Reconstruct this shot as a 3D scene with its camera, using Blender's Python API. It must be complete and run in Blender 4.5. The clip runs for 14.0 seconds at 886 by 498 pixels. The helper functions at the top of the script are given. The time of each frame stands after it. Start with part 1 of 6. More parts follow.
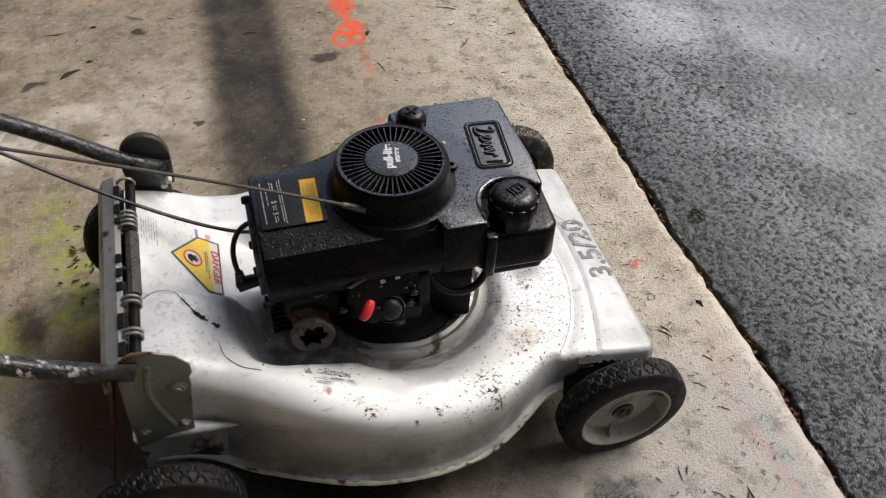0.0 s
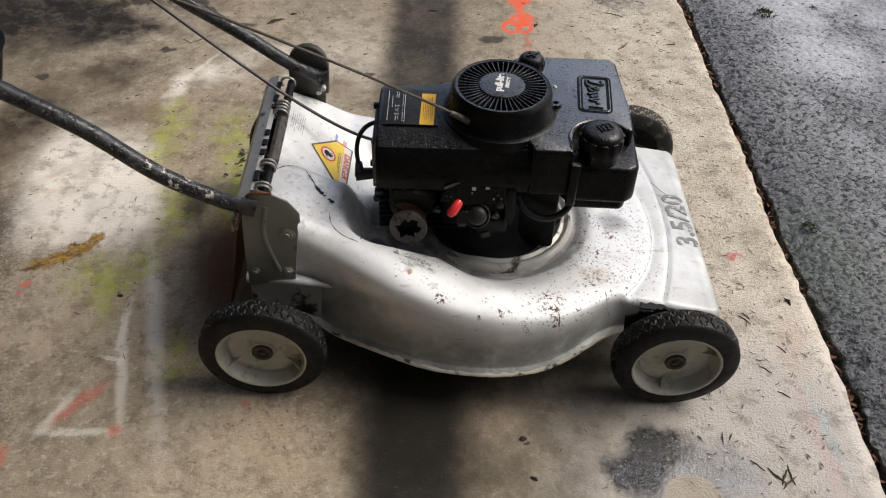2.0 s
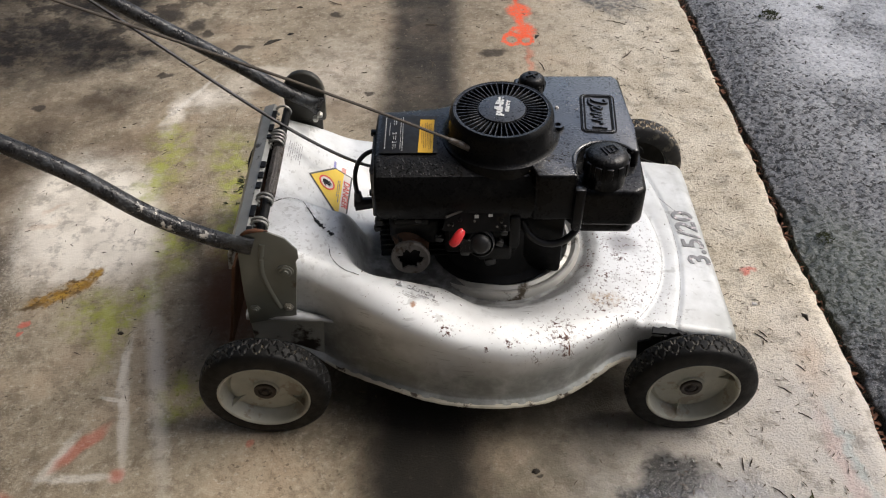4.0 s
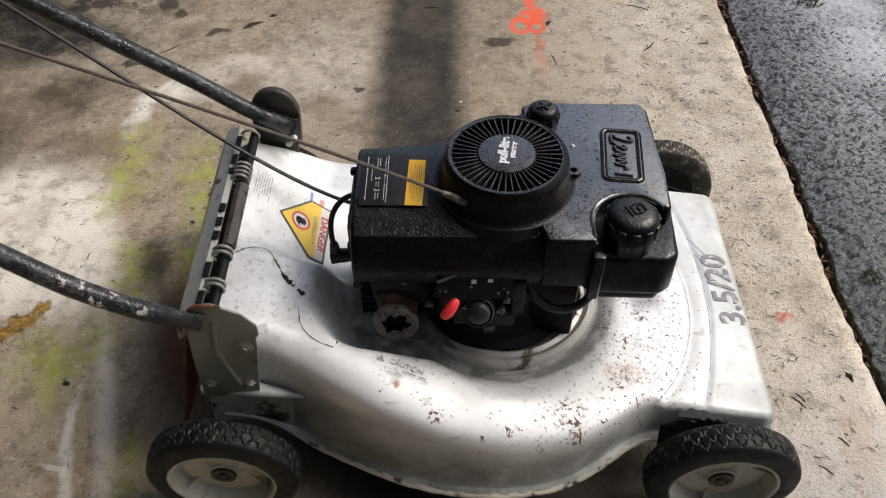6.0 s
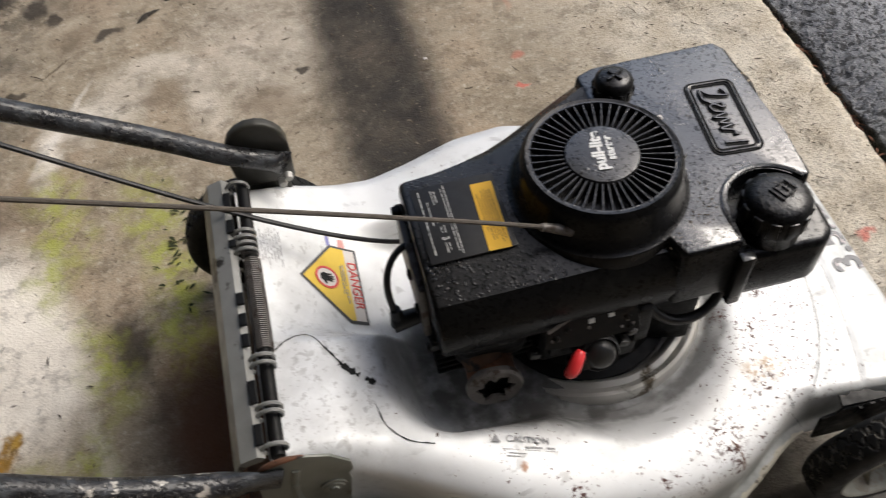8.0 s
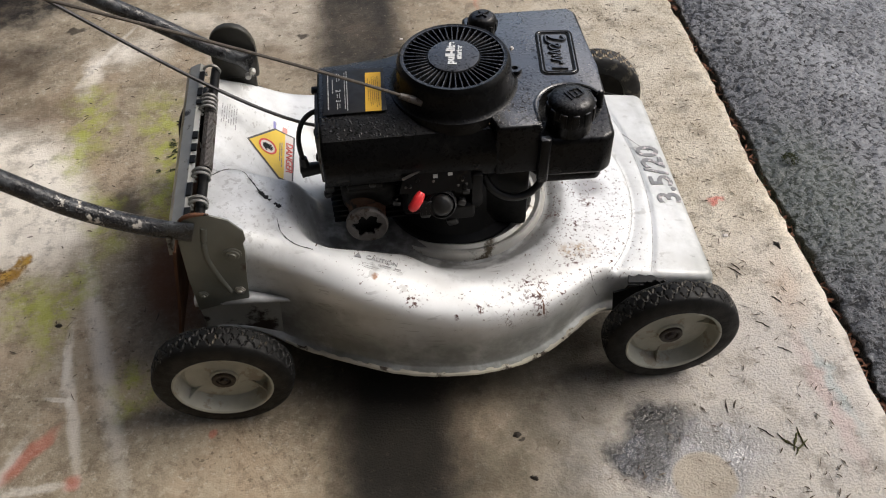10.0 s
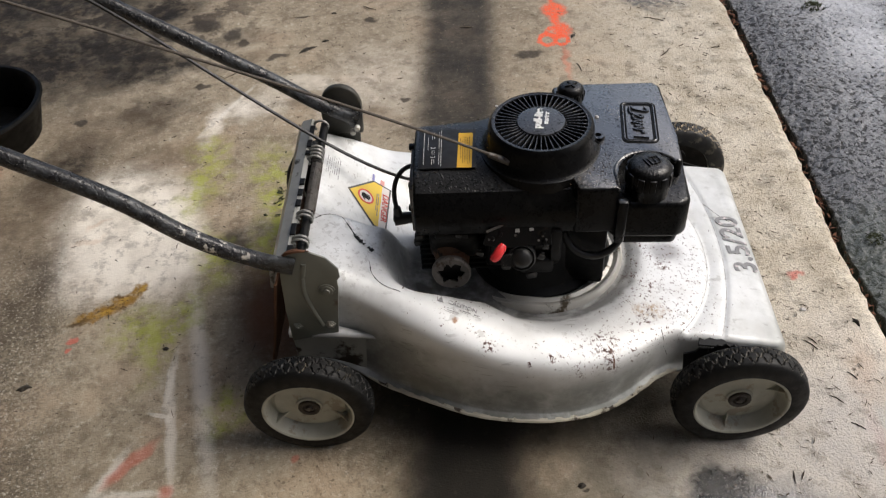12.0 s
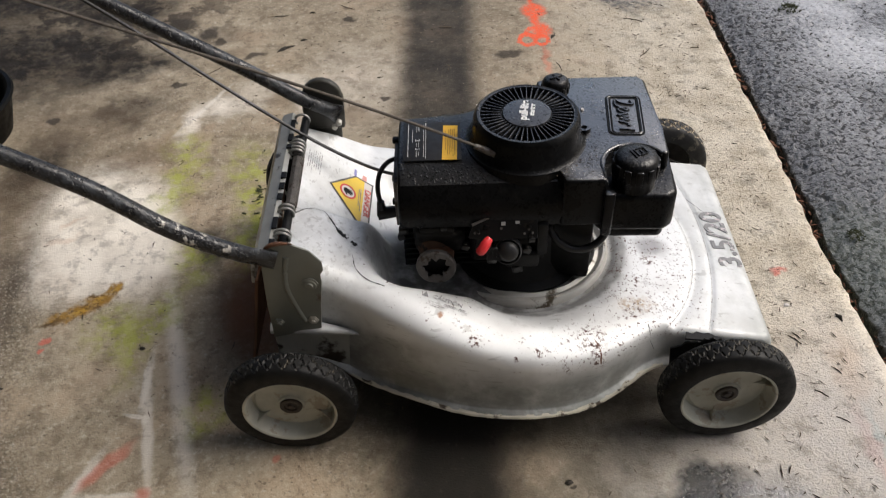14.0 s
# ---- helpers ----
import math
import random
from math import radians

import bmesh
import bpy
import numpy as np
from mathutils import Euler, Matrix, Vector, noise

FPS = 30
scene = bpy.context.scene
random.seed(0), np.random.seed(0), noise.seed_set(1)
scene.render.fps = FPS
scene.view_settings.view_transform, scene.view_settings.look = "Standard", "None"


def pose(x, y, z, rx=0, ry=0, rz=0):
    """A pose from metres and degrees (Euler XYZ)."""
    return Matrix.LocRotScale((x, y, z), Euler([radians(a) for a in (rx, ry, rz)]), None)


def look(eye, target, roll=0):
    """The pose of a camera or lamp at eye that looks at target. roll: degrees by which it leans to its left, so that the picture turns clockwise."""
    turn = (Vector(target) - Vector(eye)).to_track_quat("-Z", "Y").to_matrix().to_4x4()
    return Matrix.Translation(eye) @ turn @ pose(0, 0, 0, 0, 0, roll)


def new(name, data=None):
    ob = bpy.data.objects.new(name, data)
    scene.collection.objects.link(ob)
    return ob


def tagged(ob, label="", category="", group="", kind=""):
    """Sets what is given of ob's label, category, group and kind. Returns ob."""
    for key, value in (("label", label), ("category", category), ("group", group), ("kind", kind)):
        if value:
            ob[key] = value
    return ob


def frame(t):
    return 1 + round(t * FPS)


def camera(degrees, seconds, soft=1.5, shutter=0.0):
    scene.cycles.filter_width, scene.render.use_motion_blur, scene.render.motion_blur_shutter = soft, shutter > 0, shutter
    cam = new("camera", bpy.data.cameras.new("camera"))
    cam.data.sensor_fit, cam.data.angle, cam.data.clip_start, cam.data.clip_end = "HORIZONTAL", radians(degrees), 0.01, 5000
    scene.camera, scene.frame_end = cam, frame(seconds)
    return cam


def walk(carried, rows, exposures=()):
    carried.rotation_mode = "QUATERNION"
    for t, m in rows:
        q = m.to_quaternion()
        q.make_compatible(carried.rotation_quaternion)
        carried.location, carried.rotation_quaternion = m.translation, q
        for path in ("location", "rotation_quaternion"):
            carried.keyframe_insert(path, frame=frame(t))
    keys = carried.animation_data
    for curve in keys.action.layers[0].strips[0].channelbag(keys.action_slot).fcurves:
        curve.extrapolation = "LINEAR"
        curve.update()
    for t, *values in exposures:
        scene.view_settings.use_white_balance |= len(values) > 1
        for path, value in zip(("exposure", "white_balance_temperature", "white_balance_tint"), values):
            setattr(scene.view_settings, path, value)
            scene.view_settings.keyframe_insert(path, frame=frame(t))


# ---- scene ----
cam = camera(56.4, 14.0, 1.1, 0.4)
PATH = [
    (0, (0.176, -0.532, 1.124), (0.597, 0.764, -0.341), 3.0),
    (0.5, (0.299, -0.58, 1.109), (0.498, 0.775, -0.349), 1.4),
    (1, (0.255, -0.695, 1.124), (0.343, 0.719, -0.288), 0.3),
    (1.5, (0.234, -0.786, 1.117), (0.317, 0.64, -0.283), 1.9),
    (2, (0.261, -0.786, 1.101), (0.283, 0.645, -0.297), 2.1),
    (2.5, (0.277, -0.779, 1.113), (0.243, 0.672, -0.263), -0.1),
    (3, (0.291, -0.772, 1.117), (0.255, 0.693, -0.244), -0.9),
    (3.2, (0.298, -0.761, 1.115), (0.273, 0.699, -0.251), -0.9),
    (5.3, (0.22, -0.609, 1.085), (0.24, 0.772, -0.362), 0.3),
    (5.5, (0.253, -0.568, 1.081), (0.275, 0.801, -0.377), 0.9),
    (6, (0.287, -0.487, 1.074), (0.274, 0.855, -0.409), 0.1),
    (6.5, (0.161, -0.4, 1.069), (0.211, 0.873, -0.473), -3.1),
    (7, (0.102, -0.384, 1.064), (0.284, 0.805, -0.533), -1.7),
    (7.5, (0.147, -0.271, 1.015), (0.404, 0.842, -0.627), -2.3),
    (8, (0.124, -0.211, 0.999), (0.312, 0.932, -0.631), -5.9),
    (8.5, (0.08, -0.243, 1.048), (0.226, 0.997, -0.514), -9.9),
    (9, (0.18, -0.421, 1.061), (0.364, 0.827, -0.492), -2.7),
    (9.2, (0.213, -0.508, 1.077), (0.367, 0.74, -0.478), -2.7),
    (11.3, (0.273, -0.678, 1.091), (0.322, 0.716, -0.341), 0.2),
    (11.5, (0.272, -0.687, 1.1), (0.268, 0.716, -0.325), -1.2),
    (12, (0.267, -0.702, 1.124), (0.173, 0.717, -0.282), -4.2),
    (12.5, (0.271, -0.714, 1.137), (0.164, 0.761, -0.21), -4.0),
    (13, (0.27, -0.71, 1.137), (0.185, 0.774, -0.201), -4.1),
    (13.5, (0.263, -0.705, 1.124), (0.195, 0.762, -0.234), -4.5),
    (14, (0.251, -0.705, 1.096), (0.219, 0.73, -0.296), -2.6),
]
walk(cam, [(t, look(eye, target, roll)) for t, eye, target, roll in PATH], [(0.0, -0.10), (0.6, -0.06), (1.2, 0.0), (8.0, 0.0), (8.5, -0.06), (9.2, 0.0), (14.0, 0.0)])

# ---- world, sun, exposure ----
world = bpy.data.worlds.new("world")
scene.world = world
world.use_nodes = True
wn = world.node_tree
sky = wn.nodes.new("ShaderNodeTexSky")
sky.sky_type, sky.sun_disc = "NISHITA", False
SUN_UP, SUN_AZ = 46.0, 78.0  # elevation; azimuth clockwise from +y
sky.sun_elevation, sky.sun_rotation = radians(SUN_UP), radians(SUN_AZ)
sky.air_density, sky.dust_density, sky.ozone_density = 1.0, 4.0, 1.0
wn.links.new(sky.outputs[0], wn.nodes["Background"].inputs[0])
wn.nodes["Background"].inputs[1].default_value = 0.15
sun = new("sun", bpy.data.lights.new("sun", "SUN"))
sun.data.energy, sun.data.angle, sun.data.color = 1.9, radians(32), (1.0, 0.97, 0.92)
way = Vector((math.sin(radians(SUN_AZ)) * math.cos(radians(SUN_UP)), math.cos(radians(SUN_AZ)) * math.cos(radians(SUN_UP)), math.sin(radians(SUN_UP))))
sun.matrix_world = look(way * 20, (0, 0, 0))


# ---- materials ----
class Nodes:
    """Short hand for a node material."""

    def __init__(self, name, rough=0.5, metal=0.0, spec=0.5):
        self.m = bpy.data.materials.new(name)
        self.m.use_nodes = True
        self.t = self.m.node_tree
        self.b = self.t.nodes["Principled BSDF"]
        self.b.inputs["Roughness"].default_value = rough
        self.b.inputs["Metallic"].default_value = metal
        self.b.inputs["Specular IOR Level"].default_value = spec
        self.co = self.t.nodes.new("ShaderNodeTexCoord").outputs["Object"]
        self.split = {}

    def n(self, kind, **sets):
        node = self.t.nodes.new("ShaderNode" + kind)
        for k, v in sets.items():
            if k in node.inputs:
                self.put(v, node.inputs[k])
            elif k == "operation":
                node.operation = v
            elif k == "interpolation_type":
                node.interpolation_type = v
            elif k == "data_type":
                node.data_type = v
        return node

    def put(self, v, socket):
        if hasattr(v, "is_output"):
            self.t.links.new(v, socket)
        else:
            socket.default_value = v

    def noise(self, scale, detail=4.0, rough=0.55, co=None, w=0.0):
        node = self.n("TexNoise", Scale=scale, Detail=detail, Roughness=rough)
        self.put(co or self.co, node.inputs["Vector"])
        return node.outputs["Fac"]

    def ramp(self, fac, a, b, lo=0.0, hi=1.0):
        node = self.n("MapRange", interpolation_type="SMOOTHSTEP")
        for i, v in enumerate((fac, a, b, lo, hi)):
            self.put(v, node.inputs[i])
        return node.outputs[0]

    def math(self, op, a, b=0.0, c=0.0):
        node = self.n("Math", operation=op)
        for i, v in enumerate((a, b, c)):
            self.put(v, node.inputs[i])
        return node.outputs[0]

    def mix(self, fac, a, b):
        node = self.n("Mix", data_type="RGBA")
        self.put(fac, node.inputs[0])
        for v, s in ((a, node.inputs[6]), (b, node.inputs[7])):
            self.put((*v, 1.0) if isinstance(v, tuple) and len(v) == 3 else v, s)
        return node.outputs[2]

    def blob(self, x, y, rx, ry, turn=0.0, soft=0.5, co=None):
        """A mask that is 1 inside an ellipse of the ground plan and fades out over its rim."""
        co = co or self.co
        if co not in self.split:
            xyz = self.n("SeparateXYZ")
            self.put(co, xyz.inputs[0])
            self.split[co] = xyz.outputs
        px, py = self.split[co][0], self.split[co][1]
        ca, sa = math.cos(radians(turn)), math.sin(radians(turn))
        u = self.math("MULTIPLY_ADD", px, ca / rx, self.math("MULTIPLY_ADD", py, sa / rx, -(x * ca + y * sa) / rx))
        v = self.math("MULTIPLY_ADD", px, -sa / ry, self.math("MULTIPLY_ADD", py, ca / ry, (x * sa - y * ca) / ry))
        d = self.math("SQRT", self.math("MULTIPLY_ADD", u, u, self.math("MULTIPLY", v, v)))
        return self.ramp(d, 1.0 - soft, 1.0 + soft, 1.0, 0.0)

    def wobble(self, scale, amount):
        """Coordinates pushed about by noise, for ragged outlines."""
        nz = self.n("TexNoise", Scale=scale, Detail=4.0)
        self.put(self.co, nz.inputs["Vector"])
        rgb, xyz = self.n("SeparateColor"), self.n("CombineXYZ")
        self.put(nz.outputs["Color"], rgb.inputs[0])
        for i in range(3):
            self.put(rgb.outputs[i], xyz.inputs[i])
        s = self.n("VectorMath", operation="SUBTRACT")
        self.put(xyz.outputs[0], s.inputs[0])
        s.inputs[1].default_value = (0.5, 0.5, 0.5)
        k = self.n("VectorMath", operation="SCALE")
        self.put(s.outputs[0], k.inputs[0])
        k.inputs["Scale"].default_value = amount
        a = self.n("VectorMath", operation="ADD")
        self.put(self.co, a.inputs[0])
        self.put(k.outputs[0], a.inputs[1])
        return a.outputs[0]

    def colour(self, c):
        self.put((*c, 1.0) if isinstance(c, tuple) and len(c) == 3 else c, self.b.inputs["Base Color"])

    def rough(self, r):
        self.put(r, self.b.inputs["Roughness"])

    def bump(self, height, strength=0.3, distance=0.002):
        node = self.n("Bump", Strength=strength, Distance=distance)
        self.put(height, node.inputs["Height"])
        self.t.links.new(node.outputs[0], self.b.inputs["Normal"])


def plain(name, base, rough=0.5, metal=0.0, vary=0.25, grain=60.0, fine=400.0, bump=0.15, dist=0.001, dirt=None, dirt_at=0.62, spec=0.5):
    """Paint, plastic, rubber or metal with mottling, grain and grime."""
    k = Nodes(name, rough, metal, spec)
    dark = tuple(c * (1 - vary) for c in base)
    lite = tuple(min(1.0, c * (1 + vary)) for c in base)
    c = k.mix(k.noise(grain), dark, lite)
    if dirt:
        c = k.mix(k.ramp(k.noise(grain * 0.7, 6.0, 0.65), dirt_at, dirt_at + 0.08), c, dirt)
    k.colour(c)
    k.rough(k.ramp(k.noise(grain * 1.7), 0.3, 0.7, max(0.05, rough - 0.1), min(1.0, rough + 0.12)))
    k.bump(k.noise(fine, 3.0), bump, dist)
    return k.m


def concrete_material():
    k = Nodes("concrete", 0.7)
    wob, wob2, wob3 = k.wobble(9.0, 0.12), k.wobble(30.0, 0.05), k.wobble(30.0, 0.010)
    big, mid, fine = k.noise(2.2, 5.0), k.noise(14.0, 7.0, 0.65), k.noise(170.0, 4.0, 0.6)
    grit, coarse = k.noise(330.0, 2.0, 0.5), k.noise(62.0, 7.0, 0.72)
    mottle = k.ramp(k.noise(20.0, 8.0, 0.72), 0.40, 0.60)
    c = k.mix(k.ramp(big, 0.3, 0.7), (0.290, 0.240, 0.170), (0.450, 0.385, 0.288))
    c = k.mix(k.ramp(mid, 0.42, 0.70, 0.0, 0.6), c, (0.190, 0.157, 0.112))
    c = k.mix(k.ramp(coarse, 0.50, 0.64, 0.0, 0.5), c, (0.560, 0.500, 0.400))
    c = k.mix(k.ramp(k.noise(4.5, 6.0, 0.6), 0.48, 0.66, 0.0, 0.6), c, (0.440, 0.335, 0.235))
    c = k.mix(k.ramp(k.noise(38.0, 8.0, 0.75), 0.53, 0.60, 0.0, 0.42), c, (0.165, 0.130, 0.090))
    c = k.mix(k.ramp(k.noise(74.0, 6.0, 0.7), 0.58, 0.64, 0.0, 0.45), c, (0.60, 0.55, 0.46))
    # bare sandy surface along the slab's edge
    edge = k.n("SeparateXYZ")
    k.put(wob2, edge.inputs[0])
    sand = k.ramp(edge.outputs[0], 0.42, 0.78)
    c = k.mix(sand, c, k.mix(k.ramp(mid, 0.35, 0.65), (0.515, 0.450, 0.345), (0.695, 0.635, 0.525)))
    c = k.mix(k.math("MULTIPLY", k.ramp(fine, 0.51, 0.64, 0.0, 0.60), k.math("MULTIPLY_ADD", sand, 0.40, 0.20)), c, (0.150, 0.116, 0.078))
    c = k.mix(k.math("MULTIPLY", k.ramp(k.noise(128.0, 4.0, 0.6), 0.54, 0.66, 0.0, 0.8), k.math("MULTIPLY_ADD", sand, 0.45, 0.16)), c, (0.66, 0.60, 0.49))
    c = k.mix(k.math("MULTIPLY", k.ramp(grit, 0.57, 0.68), k.math("MULTIPLY_ADD", sand, 0.26, 0.20)), c, (0.075, 0.058, 0.040))
    c = k.mix(k.math("MULTIPLY", k.ramp(k.noise(105.0, 3.0), 0.61, 0.66), k.ramp(k.noise(6.0, 3.0), 0.42, 0.65, 0.0, 0.6)), c, (0.055, 0.042, 0.028))

    def stains(spots, colour, amount, co=wob2, c=c):
        for s in spots:
            c = k.mix(k.math("MULTIPLY", k.blob(*s, co=co), amount), c, colour)
        return c

    # pale dry patches
    pale = k.math("MULTIPLY", k.ramp(mid, 0.36, 0.66, 1.0, 0.5), 0.97)
    c = stains([(-0.47, 0.55, 0.13, 0.16, 20, 0.4), (-0.45, 0.42, 0.14, 0.11, 0, 0.4), (-0.35, 0.47, 0.06, 0.14, 10, 0.5), (-0.28, 0.93, 0.045, 0.04, 50, 0.7), (-0.35, 0.86, 0.02, 0.07, 0, 0.7),
                (-0.61, 1.70, 0.03, 0.10, -20, 0.6)],
               (0.88, 0.83, 0.74), pale, k.wobble(18.0, 0.06), c)
    c = stains([(-0.268, 0.13, 0.006, 0.065, 4, 0.5), (-0.268, 0.061, 0.020, 0.004, -12, 0.4), (-0.252, 0.055, 0.006, 0.010, 0, 0.4), (-0.215, 0.13, 0.013, 0.20, 16, 0.8), (-0.245, 0.04, 0.008, 0.10, 14, 0.6), (-0.330, 0.92, 0.006, 0.10, -25, 0.6)],
               (0.76, 0.72, 0.65), 0.70, wob3, c)
    blot = k.math("MULTIPLY", k.blob(-0.95, 1.40, 0.62, 0.42, 0, 0.35, co=wob), k.ramp(k.noise(9.0, 8.0, 0.70), 0.47, 0.55))
    c = stains([(-0.22, 0.97, 0.045, 0.06, 0, 0.7), (-0.085, 0.93, 0.030, 0.10, 8, 0.6), (-0.14, 1.030, 0.07, 0.028, -14, 0.6), (0.02, 1.02, 0.10, 0.14, 0, 0.8)], (0.80, 0.74, 0.64), k.math("MULTIPLY", pale, 0.62), k.wobble(18.0, 0.05), c)
    c = stains([(-0.155, 0.955, 0.040, 0.030, 20, 0.5), (-0.31, 1.16, 0.05, 0.03, 10, 0.6), (0.03, 0.88, 0.05, 0.03, -30, 0.7)], (0.250, 0.195, 0.135), 0.7, k.wobble(18.0, 0.04), c)
    c = stains([(-0.285, -0.081, 0.058, 0.007, 1, 0.6), (-0.322, -0.045, 0.008, 0.042, -22, 0.8)], (0.80, 0.77, 0.71), 0.50, k.wobble(40.0, 0.02), c)
    # weathered, damp far corner: greyed overall, black in patches
    c = stains([(-1.00, 1.35, 0.48, 0.48, 0, 0.35), (-0.70, 1.75, 0.42, 0.24, 0, 0.4)], (0.095, 0.079, 0.058), k.math("ADD", 0.60, k.math("MULTIPLY", mottle, 0.32)), wob, c)
    c = stains([(-0.76, 1.22, 0.20, 0.09, -10, 0.5), (-0.95, 1.10, 0.20, 0.13, 0, 0.5), (-0.86, 1.47, 0.16, 0.08, 15, 0.5), (-1.10, 1.56, 0.20, 0.10, 0, 0.5), (-0.66, 1.38, 0.10, 0.05, 10, 0.5), (-0.44, 1.60, 0.09, 0.05, 0, 0.6), (-0.72, 1.78, 0.34, 0.10, 0, 0.5), (-0.58, 1.12, 0.16, 0.08, 10, 0.5), (-0.60, 1.42, 0.10, 0.06, 30, 0.6), (-1.25, 1.45, 0.3, 0.3, 0, 0.4), (-0.66, 0.70, 0.08, 0.12, 0, 0.7), (-0.52, 0.92, 0.10, 0.05, 20, 0.7)],
               (0.014, 0.012, 0.010), k.math("ADD", 0.62, k.math("MULTIPLY", mottle, 0.36)), k.wobble(12.0, 0.16), c)
    c = k.mix(k.math("MULTIPLY", blot, 0.85), c, (0.016, 0.013, 0.011))
    c = stains([(-0.61, 0.22, 0.07, 0.20, -15, 0.5), (-0.54, -0.07, 0.08, 0.10, 0, 0.7), (-0.61, 0.38, 0.05, 0.12, 0, 0.6)],
               (0.045, 0.034, 0.025), k.math("ADD", 0.25, k.math("MULTIPLY", mottle, 0.5)), wob, c)
    # mower's shadow behind the rear flap, painted in with a brown stain
    c = stains([(-0.095, 0.29, 0.10, 0.18, 8, 0.35)], (0.085, 0.050, 0.026), 0.55, k.wobble(10.0, 0.05), c)
    # grey damp skin near the front wheel
    c = stains([(0.88, 0.03, 0.10, 0.22, 0, 0.6)], (0.72, 0.66, 0.58), 0.7, wob, c)
    c = stains([(0.76, -0.10, 0.30, 0.24, 0, 0.5)], (0.50, 0.475, 0.445), k.math("MULTIPLY_ADD", mottle, 0.25, 0.58), wob, c)
    # soil film and the mower's shade, painted together under the near side, oily drips in front of the mower
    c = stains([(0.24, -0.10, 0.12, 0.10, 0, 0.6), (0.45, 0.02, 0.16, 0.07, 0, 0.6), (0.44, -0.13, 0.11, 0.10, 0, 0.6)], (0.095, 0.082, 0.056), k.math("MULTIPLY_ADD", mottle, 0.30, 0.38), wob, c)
    c = stains([(-0.60, 0.86, 0.13, 0.10, 20, 0.6), (-0.45, 0.74, 0.10, 0.04, 30, 0.6), (-0.70, 0.55, 0.10, 0.14, 0, 0.6)], (0.130, 0.096, 0.064), k.math("MULTIPLY_ADD", mottle, 0.35, 0.35), k.wobble(12.0, 0.16), c)
    # eroded skin: pale grains standing in a dark matrix
    worn = k.math("MAXIMUM", k.blob(-0.63, 0.12, 0.15, 0.30, 0, 0.5, co=wob), k.blob(-0.54, -0.10, 0.15, 0.18, 0, 0.5, co=wob))
    c = k.mix(k.math("MULTIPLY", worn, 0.35), c, (0.150, 0.125, 0.092))
    c = k.mix(k.math("MULTIPLY", k.math("MULTIPLY", worn, k.ramp(k.noise(150.0, 6.0, 0.75), 0.45, 0.53, 1.0, 0.0)), 0.70), c, (0.085, 0.070, 0.050))
    c = k.mix(k.math("MULTIPLY", k.math("MULTIPLY", worn, k.ramp(k.noise(165.0, 5.0, 0.7), 0.56, 0.61)), 0.80), c, (0.56, 0.52, 0.44))
    c = k.mix(k.math("MULTIPLY", k.ramp(k.noise(24.0, 7.0, 0.72), 0.50, 0.62), 0.42), c, (0.125, 0.099, 0.070))
    # dark strip that runs under the mower
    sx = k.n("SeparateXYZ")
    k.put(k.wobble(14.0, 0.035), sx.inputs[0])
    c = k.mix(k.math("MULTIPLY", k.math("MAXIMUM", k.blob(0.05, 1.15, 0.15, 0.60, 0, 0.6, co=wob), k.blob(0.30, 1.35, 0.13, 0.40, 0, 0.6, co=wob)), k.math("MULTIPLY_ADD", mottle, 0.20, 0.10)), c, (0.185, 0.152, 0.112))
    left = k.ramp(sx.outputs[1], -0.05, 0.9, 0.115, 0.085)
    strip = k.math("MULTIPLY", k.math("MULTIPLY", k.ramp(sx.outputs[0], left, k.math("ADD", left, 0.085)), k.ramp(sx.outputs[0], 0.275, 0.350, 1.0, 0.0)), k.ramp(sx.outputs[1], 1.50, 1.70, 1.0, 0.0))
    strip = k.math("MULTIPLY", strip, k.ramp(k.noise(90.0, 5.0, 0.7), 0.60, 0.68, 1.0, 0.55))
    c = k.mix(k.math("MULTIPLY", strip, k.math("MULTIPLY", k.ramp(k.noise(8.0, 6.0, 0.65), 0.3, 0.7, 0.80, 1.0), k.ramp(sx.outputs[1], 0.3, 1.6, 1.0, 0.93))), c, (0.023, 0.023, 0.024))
    # under-deck shade painted onto the slab; the strip's near end darkened too
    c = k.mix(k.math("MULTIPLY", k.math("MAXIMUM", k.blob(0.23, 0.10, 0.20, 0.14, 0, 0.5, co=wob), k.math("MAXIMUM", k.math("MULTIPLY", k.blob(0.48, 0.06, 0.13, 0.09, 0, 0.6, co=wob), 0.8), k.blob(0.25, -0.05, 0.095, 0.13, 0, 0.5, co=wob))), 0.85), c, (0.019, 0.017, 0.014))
    # drip spots
    c = stains([(-0.474, 1.322, 0.046, 0.034, 0, 0.3), (-0.384, 1.27, 0.022, 0.035, 0, 0.3), (-0.35, 1.23, 0.014, 0.018, 0, 0.3), (-0.25, 1.15, 0.025, 0.012, 10, 0.4),
                (-0.413, 1.027, 0.022, 0.013, 0, 0.3), (-0.68, 0.895, 0.016, 0.014, 0, 0.3), (0.092, 0.94, 0.014, 0.012, 0, 0.3), (0.40, 1.12, 0.035, 0.014, 10, 0.4),
                (-0.22, 0.45, 0.03, 0.06, 10, 0.5), (-0.02, 1.32, 0.014, 0.012, 0, 0.3), (-0.51, -0.10, 0.010, 0.010, 0, 0.3), (0.406, -0.079, 0.008, 0.006, 0, 0.3)],
               (0.040, 0.033, 0.026), 0.85, wob2, c)
    # mossy yellow-green film, thin over the grain
    film = k.math("ADD", 0.06, k.math("MULTIPLY", k.ramp(k.noise(26.0, 8.0, 0.72), 0.40, 0.62), 0.58))
